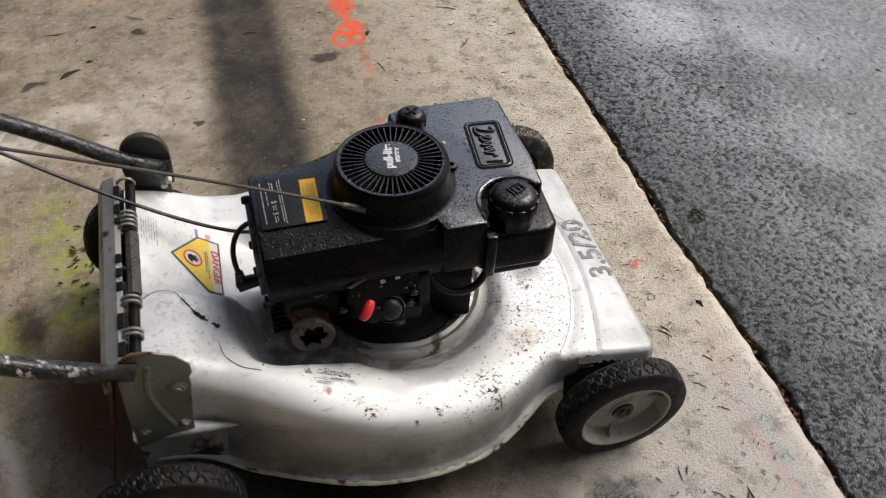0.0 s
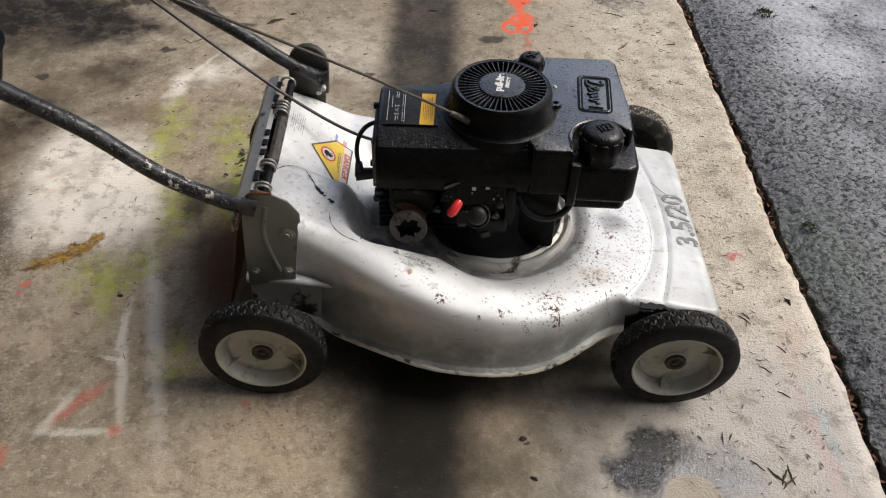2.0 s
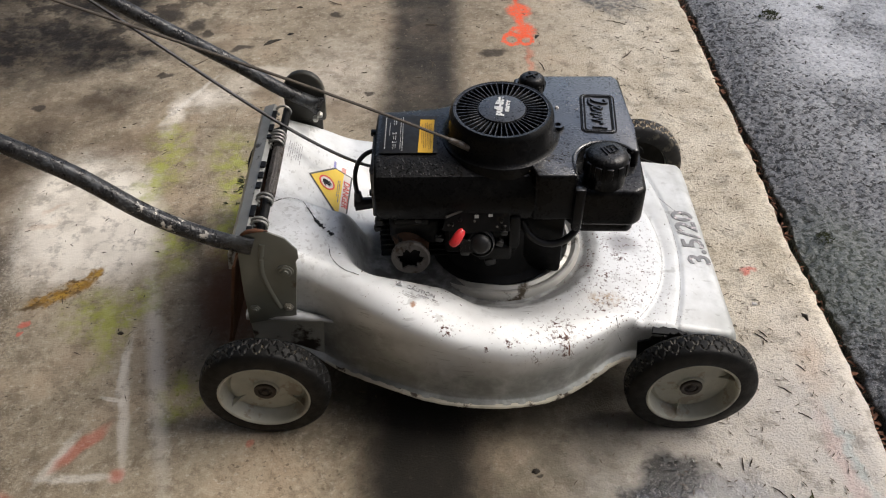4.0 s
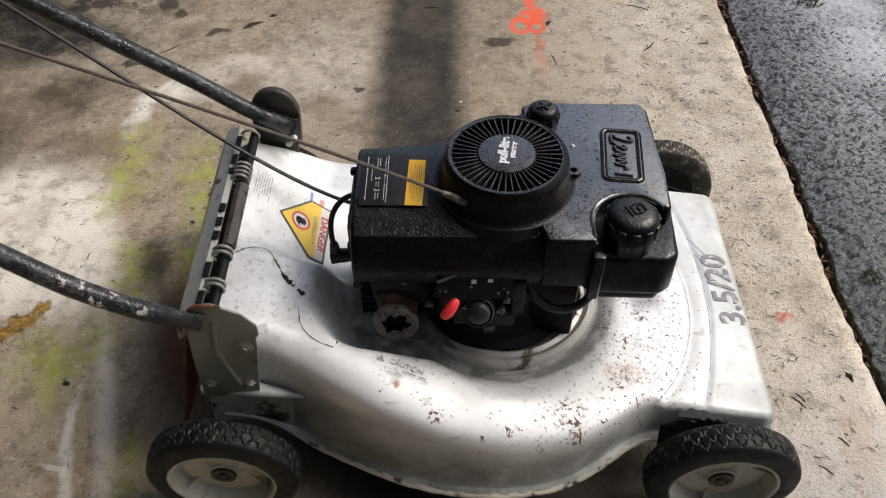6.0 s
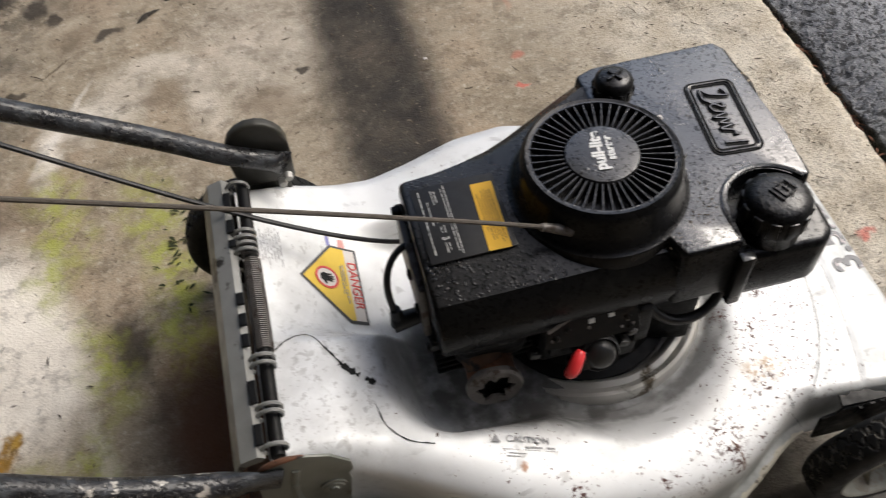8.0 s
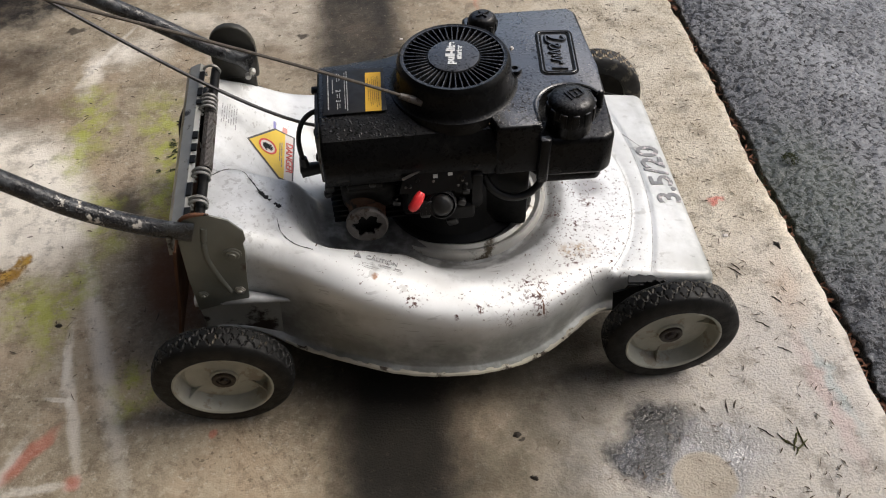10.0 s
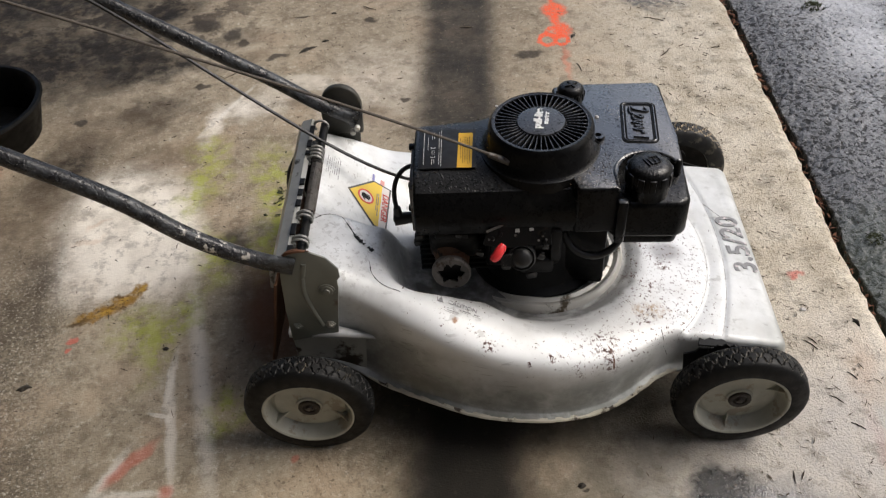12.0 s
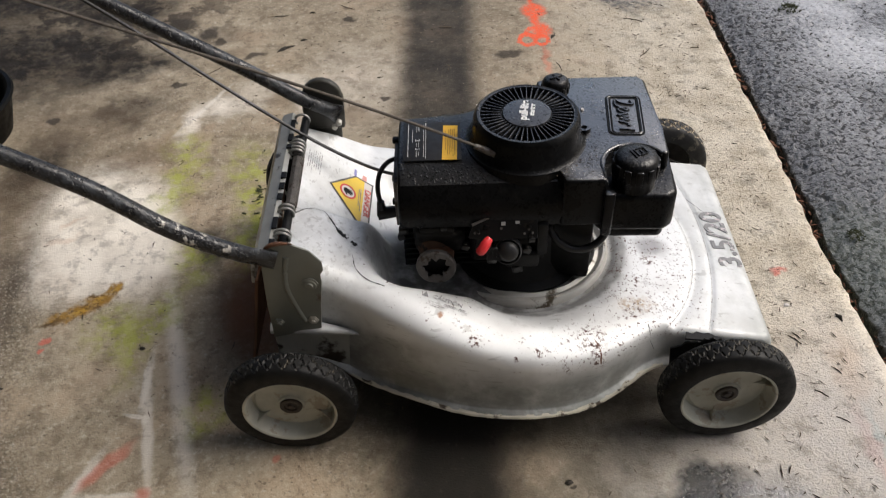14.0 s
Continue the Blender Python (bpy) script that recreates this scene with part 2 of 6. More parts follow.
    c = stains([(-0.180, 0.66, 0.045, 0.11, 14, 0.6), (-0.33, 0.72, 0.04, 0.10, 12, 0.7), (-0.34, 0.60, 0.025, 0.07, 0, 0.7), (-0.288, 0.24, 0.026, 0.10, -12, 0.6), (-0.35, 0.24, 0.05, 0.05, 0, 0.7), (-0.150, 0.49, 0.035, 0.12, 6, 0.6), (-0.155, 0.07, 0.03, 0.04, 0, 0.8), (-0.26, 0.43, 0.03, 0.08, 20, 0.7)],
               (0.37, 0.41, 0.045), film, k.wobble(16.0, 0.09), c)
    # brown smear, old drips, brown stain and tinted shade by the rear flap
    c = stains([(-0.445, 0.283, 0.045, 0.015, 25, 0.35), (-0.385, 0.338, 0.028, 0.013, 60, 0.4), (-0.41, 0.31, 0.035, 0.016, 30, 0.4)], (0.30, 0.165, 0.028), k.math("ADD", 0.60, k.math("MULTIPLY", k.ramp(coarse, 0.38, 0.58), 0.38)), k.wobble(60.0, 0.035), c)
    c = stains([(-0.43, 0.290, 0.018, 0.006, 25, 0.5), (-0.378, 0.345, 0.012, 0.006, 60, 0.5), (-0.405, 0.318, 0.010, 0.007, 40, 0.5)], (0.50, 0.30, 0.05), 0.7, k.wobble(90.0, 0.02), c)
    c = k.mix(k.math("MULTIPLY", k.blob(-0.425, 0.300, 0.075, 0.024, 33, 0.4, co=k.wobble(60.0, 0.035)), k.ramp(k.noise(75.0, 6.0, 0.7), 0.50, 0.58, 0.0, 0.75)), c, (0.085, 0.050, 0.018))
    c = stains([(-0.475, 0.262, 0.022, 0.006, 15, 0.4)], (0.07, 0.045, 0.02), 0.7, k.wobble(60.0, 0.03), c)
    c = stains([(-0.523, 0.48, 0.03, 0.010, 20, 0.5), (-0.52, 0.53, 0.02, 0.008, 40, 0.5), (0.885, 0.13, 0.022, 0.06, -10, 0.7)], (0.52, 0.28, 0.12), 0.22, wob2, c)
    c = stains([(-0.10, 0.30, 0.06, 0.12, 0, 0.7)], (0.160, 0.062, 0.028), 0.80, wob, c)
    # marking paint
    c = stains([(-0.292, -0.026, 0.048, 0.012, 52, 0.4), (-0.223, -0.078, 0.012, 0.012, 0, 0.5), (-0.385, -0.13, 0.016, 0.024, 0, 0.5), (0.47, 0.86, 0.01, 0.01, 0, 0.5), (-0.033, -0.021, 0.007, 0.006, 0, 0.4)], (0.56, 0.13, 0.09), 0.5, k.wobble(30.0, 0.02), c)
    c = stains([(-0.466, 0.22, 0.009, 0.010, 0, 0.3), (-0.472, 0.195, 0.005, 0.006, 0, 0.4), (0.835, 0.341, 0.014, 0.008, 0, 0.5), (0.45, 0.78, 0.010, 0.008, 0, 0.4), (0.36, 0.64, 0.010, 0.010, 0, 0.4)], (0.66, 0.12, 0.09), 0.65, wob2, c)
    # rainbow sheen of oil, painted as pink and blue-green streaks
    c = stains([(0.872, -0.07, 0.012, 0.09, 4, 0.8)], (0.60, 0.42, 0.40), 0.4, wob2, c)
    c = stains([(0.890, -0.05, 0.008, 0.07, 4, 0.8)], (0.36, 0.50, 0.52), 0.35, wob2, c)
    paint = k.wobble(70.0, 0.020)
    spray = k.ramp(k.noise(120.0, 5.0, 0.7), 0.40, 0.52, 0.45, 0.95)
    c = stains([(0.478, 1.336, 0.032, 0.040, 0, 0.3), (0.470, 1.41, 0.008, 0.05, 8, 0.6), (0.476, 1.285, 0.012, 0.030, 0, 0.6), (0.489, 1.228, 0.024, 0.040, 0, 0.4)], (0.86, 0.13, 0.055), spray, paint, c)
    for x, y, r in ((0.450, 1.185, 0.026), (0.468, 1.222, 0.022), (0.486, 1.180, 0.020)):
        ring = k.math("SUBTRACT", k.blob(x, y, r, r * 1.3, 0, 0.25, co=paint), k.blob(x, y, r * 0.55, r * 0.7, 0, 0.35, co=paint))
        c = k.mix(k.math("MULTIPLY", k.ramp(ring, 0.1, 0.7), spray), c, (0.86, 0.13, 0.055))
    c = stains([(0.49, 1.08, 0.008, 0.07, 0, 0.7)], (0.75, 0.16, 0.08), 0.35, wob2, c)
    # rough grey patch, and the wet oily one by the front wheel
    c = stains([(0.615, 1.49, 0.022, 0.24, 34, 0.5), (0.74, 1.38, 0.10, 0.05, -20, 0.6)], (0.11, 0.11, 0.11), k.math("ADD", 0.3, k.math("MULTIPLY", k.ramp(coarse, 0.4, 0.6), 0.6)), k.wobble(50.0, 0.05), c)
    ow = k.wobble(20.0, 0.09)
    disc = k.blob(0.653, -0.172, 0.044, 0.040, 0, 0.10, co=k.wobble(30.0, 0.008))
    damp_grey = k.math("MULTIPLY", k.blob(0.655, -0.135, 0.105, 0.060, 0, 0.4, co=ow), k.ramp(disc, 0.0, 1.0, 1.0, 0.0))
    c = k.mix(k.math("MULTIPLY", damp_grey, 0.75), c, (0.150, 0.150, 0.155))
    oil = k.math("MAXIMUM", k.blob(0.612, -0.078, 0.055, 0.034, 15, 0.5, co=ow), k.math("MAXIMUM", k.blob(0.585, -0.125, 0.035, 0.045, -20, 0.5, co=ow), k.blob(0.550, -0.140, 0.030, 0.025, 0, 0.5, co=ow)))
    oil = k.math("MULTIPLY", k.math("MULTIPLY", oil, k.ramp(k.noise(70.0, 6.0, 0.7), 0.34, 0.46, 0.60, 1.0)), k.ramp(disc, 0.0, 1.0, 1.0, 0.0))
    c = k.mix(oil, c, (0.012, 0.012, 0.013))
    c = k.mix(k.math("MULTIPLY", disc, 0.85), c, k.mix(k.ramp(mid, 0.4, 0.6), (0.44, 0.39, 0.315), (0.36, 0.315, 0.25)))
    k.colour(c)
    damp = k.blob(0.228, 0.6, 0.11, 1.3, 0, 0.3)
    r = k.ramp(mid, 0.3, 0.7, 0.66, 0.88)
    wet = k.math("MULTIPLY", k.math("MAXIMUM", k.math("MAXIMUM", oil, damp_grey), k.math("MULTIPLY", k.blob(0.60, -0.15, 0.14, 0.11, 10, 0.5, co=wob), 0.7)), k.ramp(disc, 0.0, 1.0, 1.0, 0.1))
    k.put(k.math("ADD", k.math("MULTIPLY_ADD", strip, -0.10, 0.20), k.math("MULTIPLY", wet, 0.6)), k.b.inputs["Specular IOR Level"])
    r = k.math("SUBTRACT", r, k.math("MULTIPLY", wet, k.ramp(coarse, 0.40, 0.56, 0.50, 0.78)))
    pool = k.math("MULTIPLY", wet, k.ramp(k.noise(30.0, 6.0, 0.70), 0.46, 0.60))
    k.put(pool, k.b.inputs["Coat Weight"])
    k.put(k.ramp(coarse, 0.40, 0.60, 0.05, 0.22), k.b.inputs["Coat Roughness"])
    k.b.inputs["Coat IOR"].default_value = 1.9
    r = k.math("MAXIMUM", r, 0.10)
    r = k.math("ADD", r, k.math("MULTIPLY", damp, 0.06))
    k.rough(r)
    k.bump(k.math("ADD", k.math("MULTIPLY", mid, 0.6), k.math("ADD", fine, k.math("ADD", k.math("MULTIPLY", grit, 0.8), k.math("MULTIPLY", coarse, 0.7)))), k.math("MULTIPLY", k.math("MULTIPLY_ADD", sand, 0.35, 0.45), k.ramp(wet, 0.0, 1.0, 1.0, 0.85)), 0.0028)
    return k.m


def asphalt_material():
    """Worn blue-grey binder with ragged black pits between the stones, paler farther out with sky sheen painted in."""
    k = Nodes("asphalt", 0.4)
    big = k.noise(3.0, 6.0, 0.62)
    fine, grain = k.noise(320.0, 3.0), k.noise(130.0, 5.0, 0.65)
    x = k.n("SeparateXYZ")
    k.put(k.co, x.inputs[0])
    # where the pale tone spreads; it carries painted sky sheen
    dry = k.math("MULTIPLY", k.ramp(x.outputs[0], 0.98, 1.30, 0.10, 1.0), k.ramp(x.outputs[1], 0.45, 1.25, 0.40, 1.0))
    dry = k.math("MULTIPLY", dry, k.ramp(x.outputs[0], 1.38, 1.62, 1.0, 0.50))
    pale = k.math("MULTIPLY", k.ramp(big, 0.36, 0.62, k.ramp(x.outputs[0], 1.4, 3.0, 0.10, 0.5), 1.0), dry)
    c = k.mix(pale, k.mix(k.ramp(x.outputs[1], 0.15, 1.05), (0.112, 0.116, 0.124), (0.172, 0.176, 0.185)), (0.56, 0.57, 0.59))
    c = k.mix(k.math("MULTIPLY", k.ramp(grain, 0.44, 0.62), k.ramp(pale, 0.0, 1.0, 0.62, 0.32)), c, (0.066, 0.070, 0.079))
    # pale specks paint in the fine sparkle of the binder
    c = k.mix(k.math("MULTIPLY", k.ramp(fine, 0.56, 0.64), k.ramp(x.outputs[1], 0.15, 1.05, 0.30, 0.45)), c, (0.46, 0.47, 0.49))
    # pits: long ragged hollows, fewer where the binder is pale
    wob = k.wobble(45.0, 0.014)
    lump = k.noise(88.0, 3.0, 0.55, co=wob)
    small = k.noise(175.0, 3.0, 0.55, co=wob)
    cut = k.ramp(pale, 0.0, 0.8, 0.555, 0.625)
    pit = k.math("MAXIMUM", k.ramp(lump, cut, k.math("ADD", cut, 0.018)), k.math("MULTIPLY", k.ramp(small, k.math("ADD", cut, 0.015), k.math("ADD", cut, 0.035)), 0.9))
    clogged = k.ramp(k.math("ADD", x.outputs[0], k.math("MULTIPLY", big, 0.5)), 1.42, 1.80, 0.88, 0.32)
    pit = k.math("MULTIPLY", pit, clogged)
    c = k.mix(pit, c, (0.010, 0.010, 0.012))
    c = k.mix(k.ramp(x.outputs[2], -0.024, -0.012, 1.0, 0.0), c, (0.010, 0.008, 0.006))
    c = k.mix(k.math("MULTIPLY", k.blob(1.02, 0.35, 0.10, 0.16, 0, 0.6, co=k.wobble(30, 0.05)), 0.25), c, (0.12, 0.16, 0.10))
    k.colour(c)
    k.rough(k.math("ADD", k.ramp(big, 0.35, 0.65, 0.32, 0.50), k.math("MULTIPLY", pit, 0.25)))
    k.bump(k.math("ADD", k.math("MULTIPLY", pit, -1.4), k.math("ADD", k.math("MULTIPLY_ADD", k.noise(46.0, 3.0, 0.5), 2.4, k.math("MULTIPLY", lump, -1.6)), k.math("ADD", k.math("MULTIPLY", fine, 0.4), k.math("MULTIPLY", grain, 0.8)))), k.math("MULTIPLY", k.ramp(pale, 0.0, 1.0, 1.0, 0.5), clogged), 0.0045)
    return k.m


def deck_material():
    """Silver paint, scuffed and flecked with rust and grass."""
    k = Nodes("silver_paint", 0.5, 0.45)
    wob = k.wobble(60.0, 0.02)
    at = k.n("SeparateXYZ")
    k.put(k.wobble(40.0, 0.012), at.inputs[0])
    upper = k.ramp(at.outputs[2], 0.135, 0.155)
    c = k.mix(k.noise(6.0, 5.0), (0.69, 0.705, 0.71), (0.81, 0.825, 0.83))
    c = k.mix(k.ramp(k.noise(26.0, 6.0, 0.7), 0.55, 0.78, 0.0, 0.45), c, (0.34, 0.345, 0.335))
    c = k.mix(k.ramp(k.noise(7.0, 6.0, 0.65), 0.42, 0.70, 0.0, 0.4), c, (0.46, 0.45, 0.43))
    c = k.mix(k.ramp(k.noise(60.0, 6.0, 0.7), 0.60, 0.76, 0.0, 0.3), c, (0.30, 0.28, 0.26))
    # greyed ramp behind the engine
    c = k.mix(k.math("MULTIPLY", k.ramp(at.outputs[0], 0.06, 0.18, 0.30, 0.0), k.ramp(k.noise(18.0, 6.0, 0.65), 0.34, 0.62)), c, (0.36, 0.365, 0.36))
    # small dark chips, thick on the front of the top, few on the wall
    front = k.math("MAXIMUM", k.blob(0.545, 0.18, 0.085, 0.17, 0, 0.5, co=wob), k.blob(0.47, 0.045, 0.09, 0.035, 10, 0.6, co=wob))
    zone = k.math("MAXIMUM", k.math("MULTIPLY", k.ramp(k.noise(9.0, 2.0), 0.56, 0.68), 0.9), front)
    fleck = k.math("MULTIPLY", k.ramp(k.noise(185.0, 4.0, 0.6), 0.620, 0.640), zone)
    fleck = k.math("MAXIMUM", fleck, k.math("MULTIPLY", k.ramp(k.noise(260.0, 3.0, 0.5), 0.65, 0.69), k.math("MAXIMUM", front, k.math("MULTIPLY", k.ramp(k.noise(14.0, 3.0), 0.52, 0.66), 0.8))))
    for s in [(0.449, 0.02, 0.010, 0.028, 10, 0.5), (0.437, 0.047, 0.022, 0.016, 0, 0.5), (0.506, 0.10, 0.014, 0.008, 10, 0.5), (0.272, 0.028, 0.010, 0.008, 0, 0.4), (0.36, 0.02, 0.007, 0.007, 0, 0.4), (0.33, 0.012, 0.006, 0.005, 0, 0.4), (0.40, 0.014, 0.006, 0.006, 0, 0.4), (0.53, 0.17, 0.012, 0.010, 0, 0.5), (0.548, 0.21, 0.010, 0.008, 0, 0.5), (0.495, 0.19, 0.009, 0.006, 0, 0.5)]:
        fleck = k.math("MAXIMUM", fleck, k.math("MULTIPLY", k.blob(*s, co=wob), k.ramp(k.noise(150.0, 5.0, 0.65), 0.52, 0.56)))
    fleck = k.math("MULTIPLY", fleck, k.math("MULTIPLY", k.ramp(at.outputs[0], 0.10, 0.22, 0.35, 1.0), k.math("ADD", 0.10, k.math("MULTIPLY", upper, 0.90))))
    c = k.mix(k.math("MULTIPLY", k.blob(0.560, 0.245, 0.024, 0.022, 0, 0.6, co=wob), 0.7), c, (0.20, 0.19, 0.20))
    c = k.mix(k.math("MULTIPLY", k.blob(0.515, 0.115, 0.026, 0.014, 0, 0.7, co=wob), k.ramp(k.noise(140.0, 5.0, 0.7), 0.44, 0.60, 0.05, 0.75)), c, (0.34, 0.22, 0.11))
    c = k.mix(k.math("MULTIPLY", k.blob(0.225, 0.060, 0.005, 0.005, 0, 0.4, co=wob), 0.8), c, (0.30, 0.12, 0.03))
    # scratches drawn along the deck
    sm = k.n("Mapping")
    k.put(k.wobble(20.0, 0.01), sm.inputs["Vector"])
    sm.inputs["Scale"].default_value = (16.0, 60.0, 210.0)
    scr = k.math("MULTIPLY", k.ramp(k.noise(1.0, 3.0, 0.5, co=sm.outputs[0]), 0.60, 0.64), k.ramp(k.noise(22.0, 3.0), 0.45, 0.6))
    c = k.mix(k.math("MULTIPLY", scr, 0.28), c, (0.10, 0.09, 0.08))
    dent = k.math("MULTIPLY", k.blob(0.05, 0.17, 0.07, 0.09, 0, 0.4, co=wob), k.ramp(k.noise(130.0, 6.0, 0.7), 0.55, 0.61))
    c = k.mix(k.math("MULTIPLY", dent, 0.30), c, (0.10, 0.085, 0.07))
    # oil in the well with the engine's shade painted in, leaving the raised collar bare, and black grime in the gutter
    # round it
    oily = k.math("MULTIPLY", k.blob(0.284, 0.210, 0.152, 0.122, 0, 0.20, co=k.wobble(25.0, 0.03)), k.ramp(k.noise(40.0, 5.0), 0.25, 0.6, 0.6, 1.0))
    gutter = k.math("SUBTRACT", k.blob(0.360, 0.256, 0.158, 0.158, 0, 0.06, co=k.wobble(40.0, 0.02)), k.blob(0.360, 0.256, 0.131, 0.131, 0, 0.015))
    gutter = k.math("MULTIPLY", k.ramp(gutter, 0.0, 0.8), k.math("MULTIPLY", k.ramp(at.outputs[1], 0.14, 0.30, 1.0, 0.65), k.ramp(k.noise(30.0, 5.0), 0.30, 0.55, 0.6, 1.0)))
    oily = k.math("MAXIMUM", k.math("MULTIPLY", oily, 0.90), k.math("MULTIPLY", gutter, 0.72))
    c = k.mix(oily, c, (0.035, 0.030, 0.025))
    c = k.mix(fleck, c, k.mix(k.noise(200.0), (0.030, 0.014, 0.011), (0.120, 0.040, 0.028)))
    # rusted lower edge and skirt
    low = k.math("MULTIPLY", k.ramp(at.outputs[2], 0.055, 0.085, 1.0, 0.0), k.ramp(k.noise(50.0, 5.0), 0.40, 0.62))
    c = k.mix(low, c, (0.13, 0.085, 0.05))
    # grey-green grime on the side wall, deepened with painted shade
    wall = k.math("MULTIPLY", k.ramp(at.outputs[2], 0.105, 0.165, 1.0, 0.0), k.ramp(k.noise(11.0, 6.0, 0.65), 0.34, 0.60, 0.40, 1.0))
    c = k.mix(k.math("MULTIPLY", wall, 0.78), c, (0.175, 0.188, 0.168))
    # more grime and painted shade low on the wall beside the bracket
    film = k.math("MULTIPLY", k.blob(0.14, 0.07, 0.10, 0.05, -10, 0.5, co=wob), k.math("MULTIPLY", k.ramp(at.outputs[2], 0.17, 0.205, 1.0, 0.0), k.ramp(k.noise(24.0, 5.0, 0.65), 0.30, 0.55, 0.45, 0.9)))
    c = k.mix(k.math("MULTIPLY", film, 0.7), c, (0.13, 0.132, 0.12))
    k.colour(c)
    k.put(k.math("MULTIPLY", k.math("SUBTRACT", 1.0, k.math("MAXIMUM", fleck, oily)), 0.45), k.b.inputs["Metallic"])
    k.rough(k.ramp(k.noise(35.0, 5.0), 0.3, 0.75, 0.52, 0.68))
    k.bump(k.math("ADD", k.noise(14.0, 3.0), k.math("ADD", k.math("MULTIPLY", dent, 0.3), k.math("MULTIPLY", k.noise(220.0, 3.0), 0.12))), 0.16, 0.003)
    return k.m


def wet_plastic(name="black_plastic", base=0.008, specks=1.0, wet=1.0):
    """Black moulded plastic with a damp coat and sky sheen painted on its top, spotted with dull grime."""
    k = Nodes(name, 0.3, 0.0, 0.5)
    grime = k.ramp(k.noise(38.0, 6.0, 0.68), 0.54, 0.70)
    c = k.mix(k.noise(30.0), (base * 0.5,) * 3, (base * 1.4, base * 1.4, base * 1.5))
    c = k.mix(k.math("MULTIPLY", grime, 0.6), c, (base * 2.6, base * 2.5, base * 2.3))
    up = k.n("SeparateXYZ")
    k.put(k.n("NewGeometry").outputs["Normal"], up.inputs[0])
    # upward faces get a coat and a paler colour that paints in sky sheen
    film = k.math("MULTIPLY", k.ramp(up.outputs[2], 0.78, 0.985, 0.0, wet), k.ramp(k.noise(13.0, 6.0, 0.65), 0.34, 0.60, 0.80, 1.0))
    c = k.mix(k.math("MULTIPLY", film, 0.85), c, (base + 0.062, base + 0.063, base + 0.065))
    spot = k.math("MULTIPLY", k.math("MAXIMUM", k.ramp(k.noise(250.0, 3.0, 0.6), 0.55, 0.62), k.ramp(k.noise(130.0, 4.0, 0.6), 0.60, 0.65)), k.math("MULTIPLY", k.ramp(k.noise(16.0, 4.0), 0.34, 0.52), specks))
    c = k.mix(spot, c, (0.002, 0.002, 0.002))
    k.colour(c)
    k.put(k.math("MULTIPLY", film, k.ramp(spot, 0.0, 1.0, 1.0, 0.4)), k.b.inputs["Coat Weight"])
    k.b.inputs["Coat Roughness"].default_value = 0.17
    k.b.inputs["Coat IOR"].default_value = 1.9
    k.put(k.math("MULTIPLY", k.ramp(spot, 0.0, 1.0, 1.0, 0.5), k.math("MULTIPLY_ADD", film, 0.9, 0.12)), k.b.inputs["Specular IOR Level"])
    k.rough(k.ramp(k.noise(22.0, 4.0), 0.3, 0.7, 0.24, 0.38))
    v = k.n("TexVoronoi", Scale=210.0)
    k.put(k.wobble(90.0, 0.006), v.inputs["Vector"])
    bead = k.math("MULTIPLY", k.ramp(v.outputs["Distance"], 0.10, 0.42, 1.0, 0.0), k.ramp(k.noise(24.0, 4.0), 0.44, 0.58))
    k.bump(k.math("ADD", bead, k.math("MULTIPLY", k.noise(260.0, 4.0, 0.6), k.math("MULTIPLY_ADD", k.blob(0.445, 0.185, 0.065, 0.050, 0, 0.5), 2.2, 0.45))), k.ramp(up.outputs[2], 0.6, 0.95, 0.08, 0.50), 0.0018)
    return k.m


def handle_material():
    """Black paint worn through to bright primer in patches."""
    k = Nodes("worn_black_paint", 0.38)
    n1 = k.noise(45.0, 6.0, 0.65)
    c = k.mix(k.noise(120.0), (0.006, 0.006, 0.0065), (0.022, 0.022, 0.024))
    c = k.mix(k.ramp(n1, 0.46, 0.66, 0.0, 0.65), c, (0.085, 0.094, 0.104))
    x = k.n("SeparateXYZ")
    k.put(k.co, x.inputs[0])
    bare = k.math("MULTIPLY", k.ramp(k.noise(85.0, 5.0, 0.65), 0.575, 0.615), k.math("MULTIPLY", k.ramp(x.outputs[1], 0.2, 0.25, 1.0, 0.12), k.math("MULTIPLY", k.ramp(x.outputs[0], -0.15, -0.10), k.ramp(x.outputs[0], -0.05, -0.03, 1.0, 0.0))))
    c = k.mix(bare, c, (0.50, 0.47, 0.42))
    k.colour(c)
    k.rough(k.ramp(n1, 0.3, 0.7, 0.22, 0.42))
    k.bump(k.math("ADD", k.noise(150.0, 4.0), k.ramp(k.noise(240.0, 3.0), 0.52, 0.62, 0.0, -0.8)), 0.6, 0.0016)
    return k.m


M_CONCRETE, M_ASPHALT, M_DECK, M_HANDLE = concrete_material(), asphalt_material(), deck_material(), handle_material()
M_SHROUD, M_LOW_SHEEN = wet_plastic(), wet_plastic("low_sheen_black_plastic", 0.006, 0.8, 0.28)
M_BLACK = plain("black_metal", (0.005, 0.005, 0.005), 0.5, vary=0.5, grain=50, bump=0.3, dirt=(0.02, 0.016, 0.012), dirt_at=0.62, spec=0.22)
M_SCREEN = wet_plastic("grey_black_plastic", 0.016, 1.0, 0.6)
M_RUBBER = plain("tyre_rubber", (0.0042, 0.0042, 0.0041), 0.58, vary=0.4, grain=40, fine=300, bump=0.4, dirt=(0.016, 0.014, 0.012), dirt_at=0.64, spec=0.28)
M_DUSTY = plain("dusty_rubber", (0.008, 0.0075, 0.007), 0.6, vary=0.4, grain=40, fine=300, bump=0.4, dirt=(0.11, 0.095, 0.07), dirt_at=0.55)
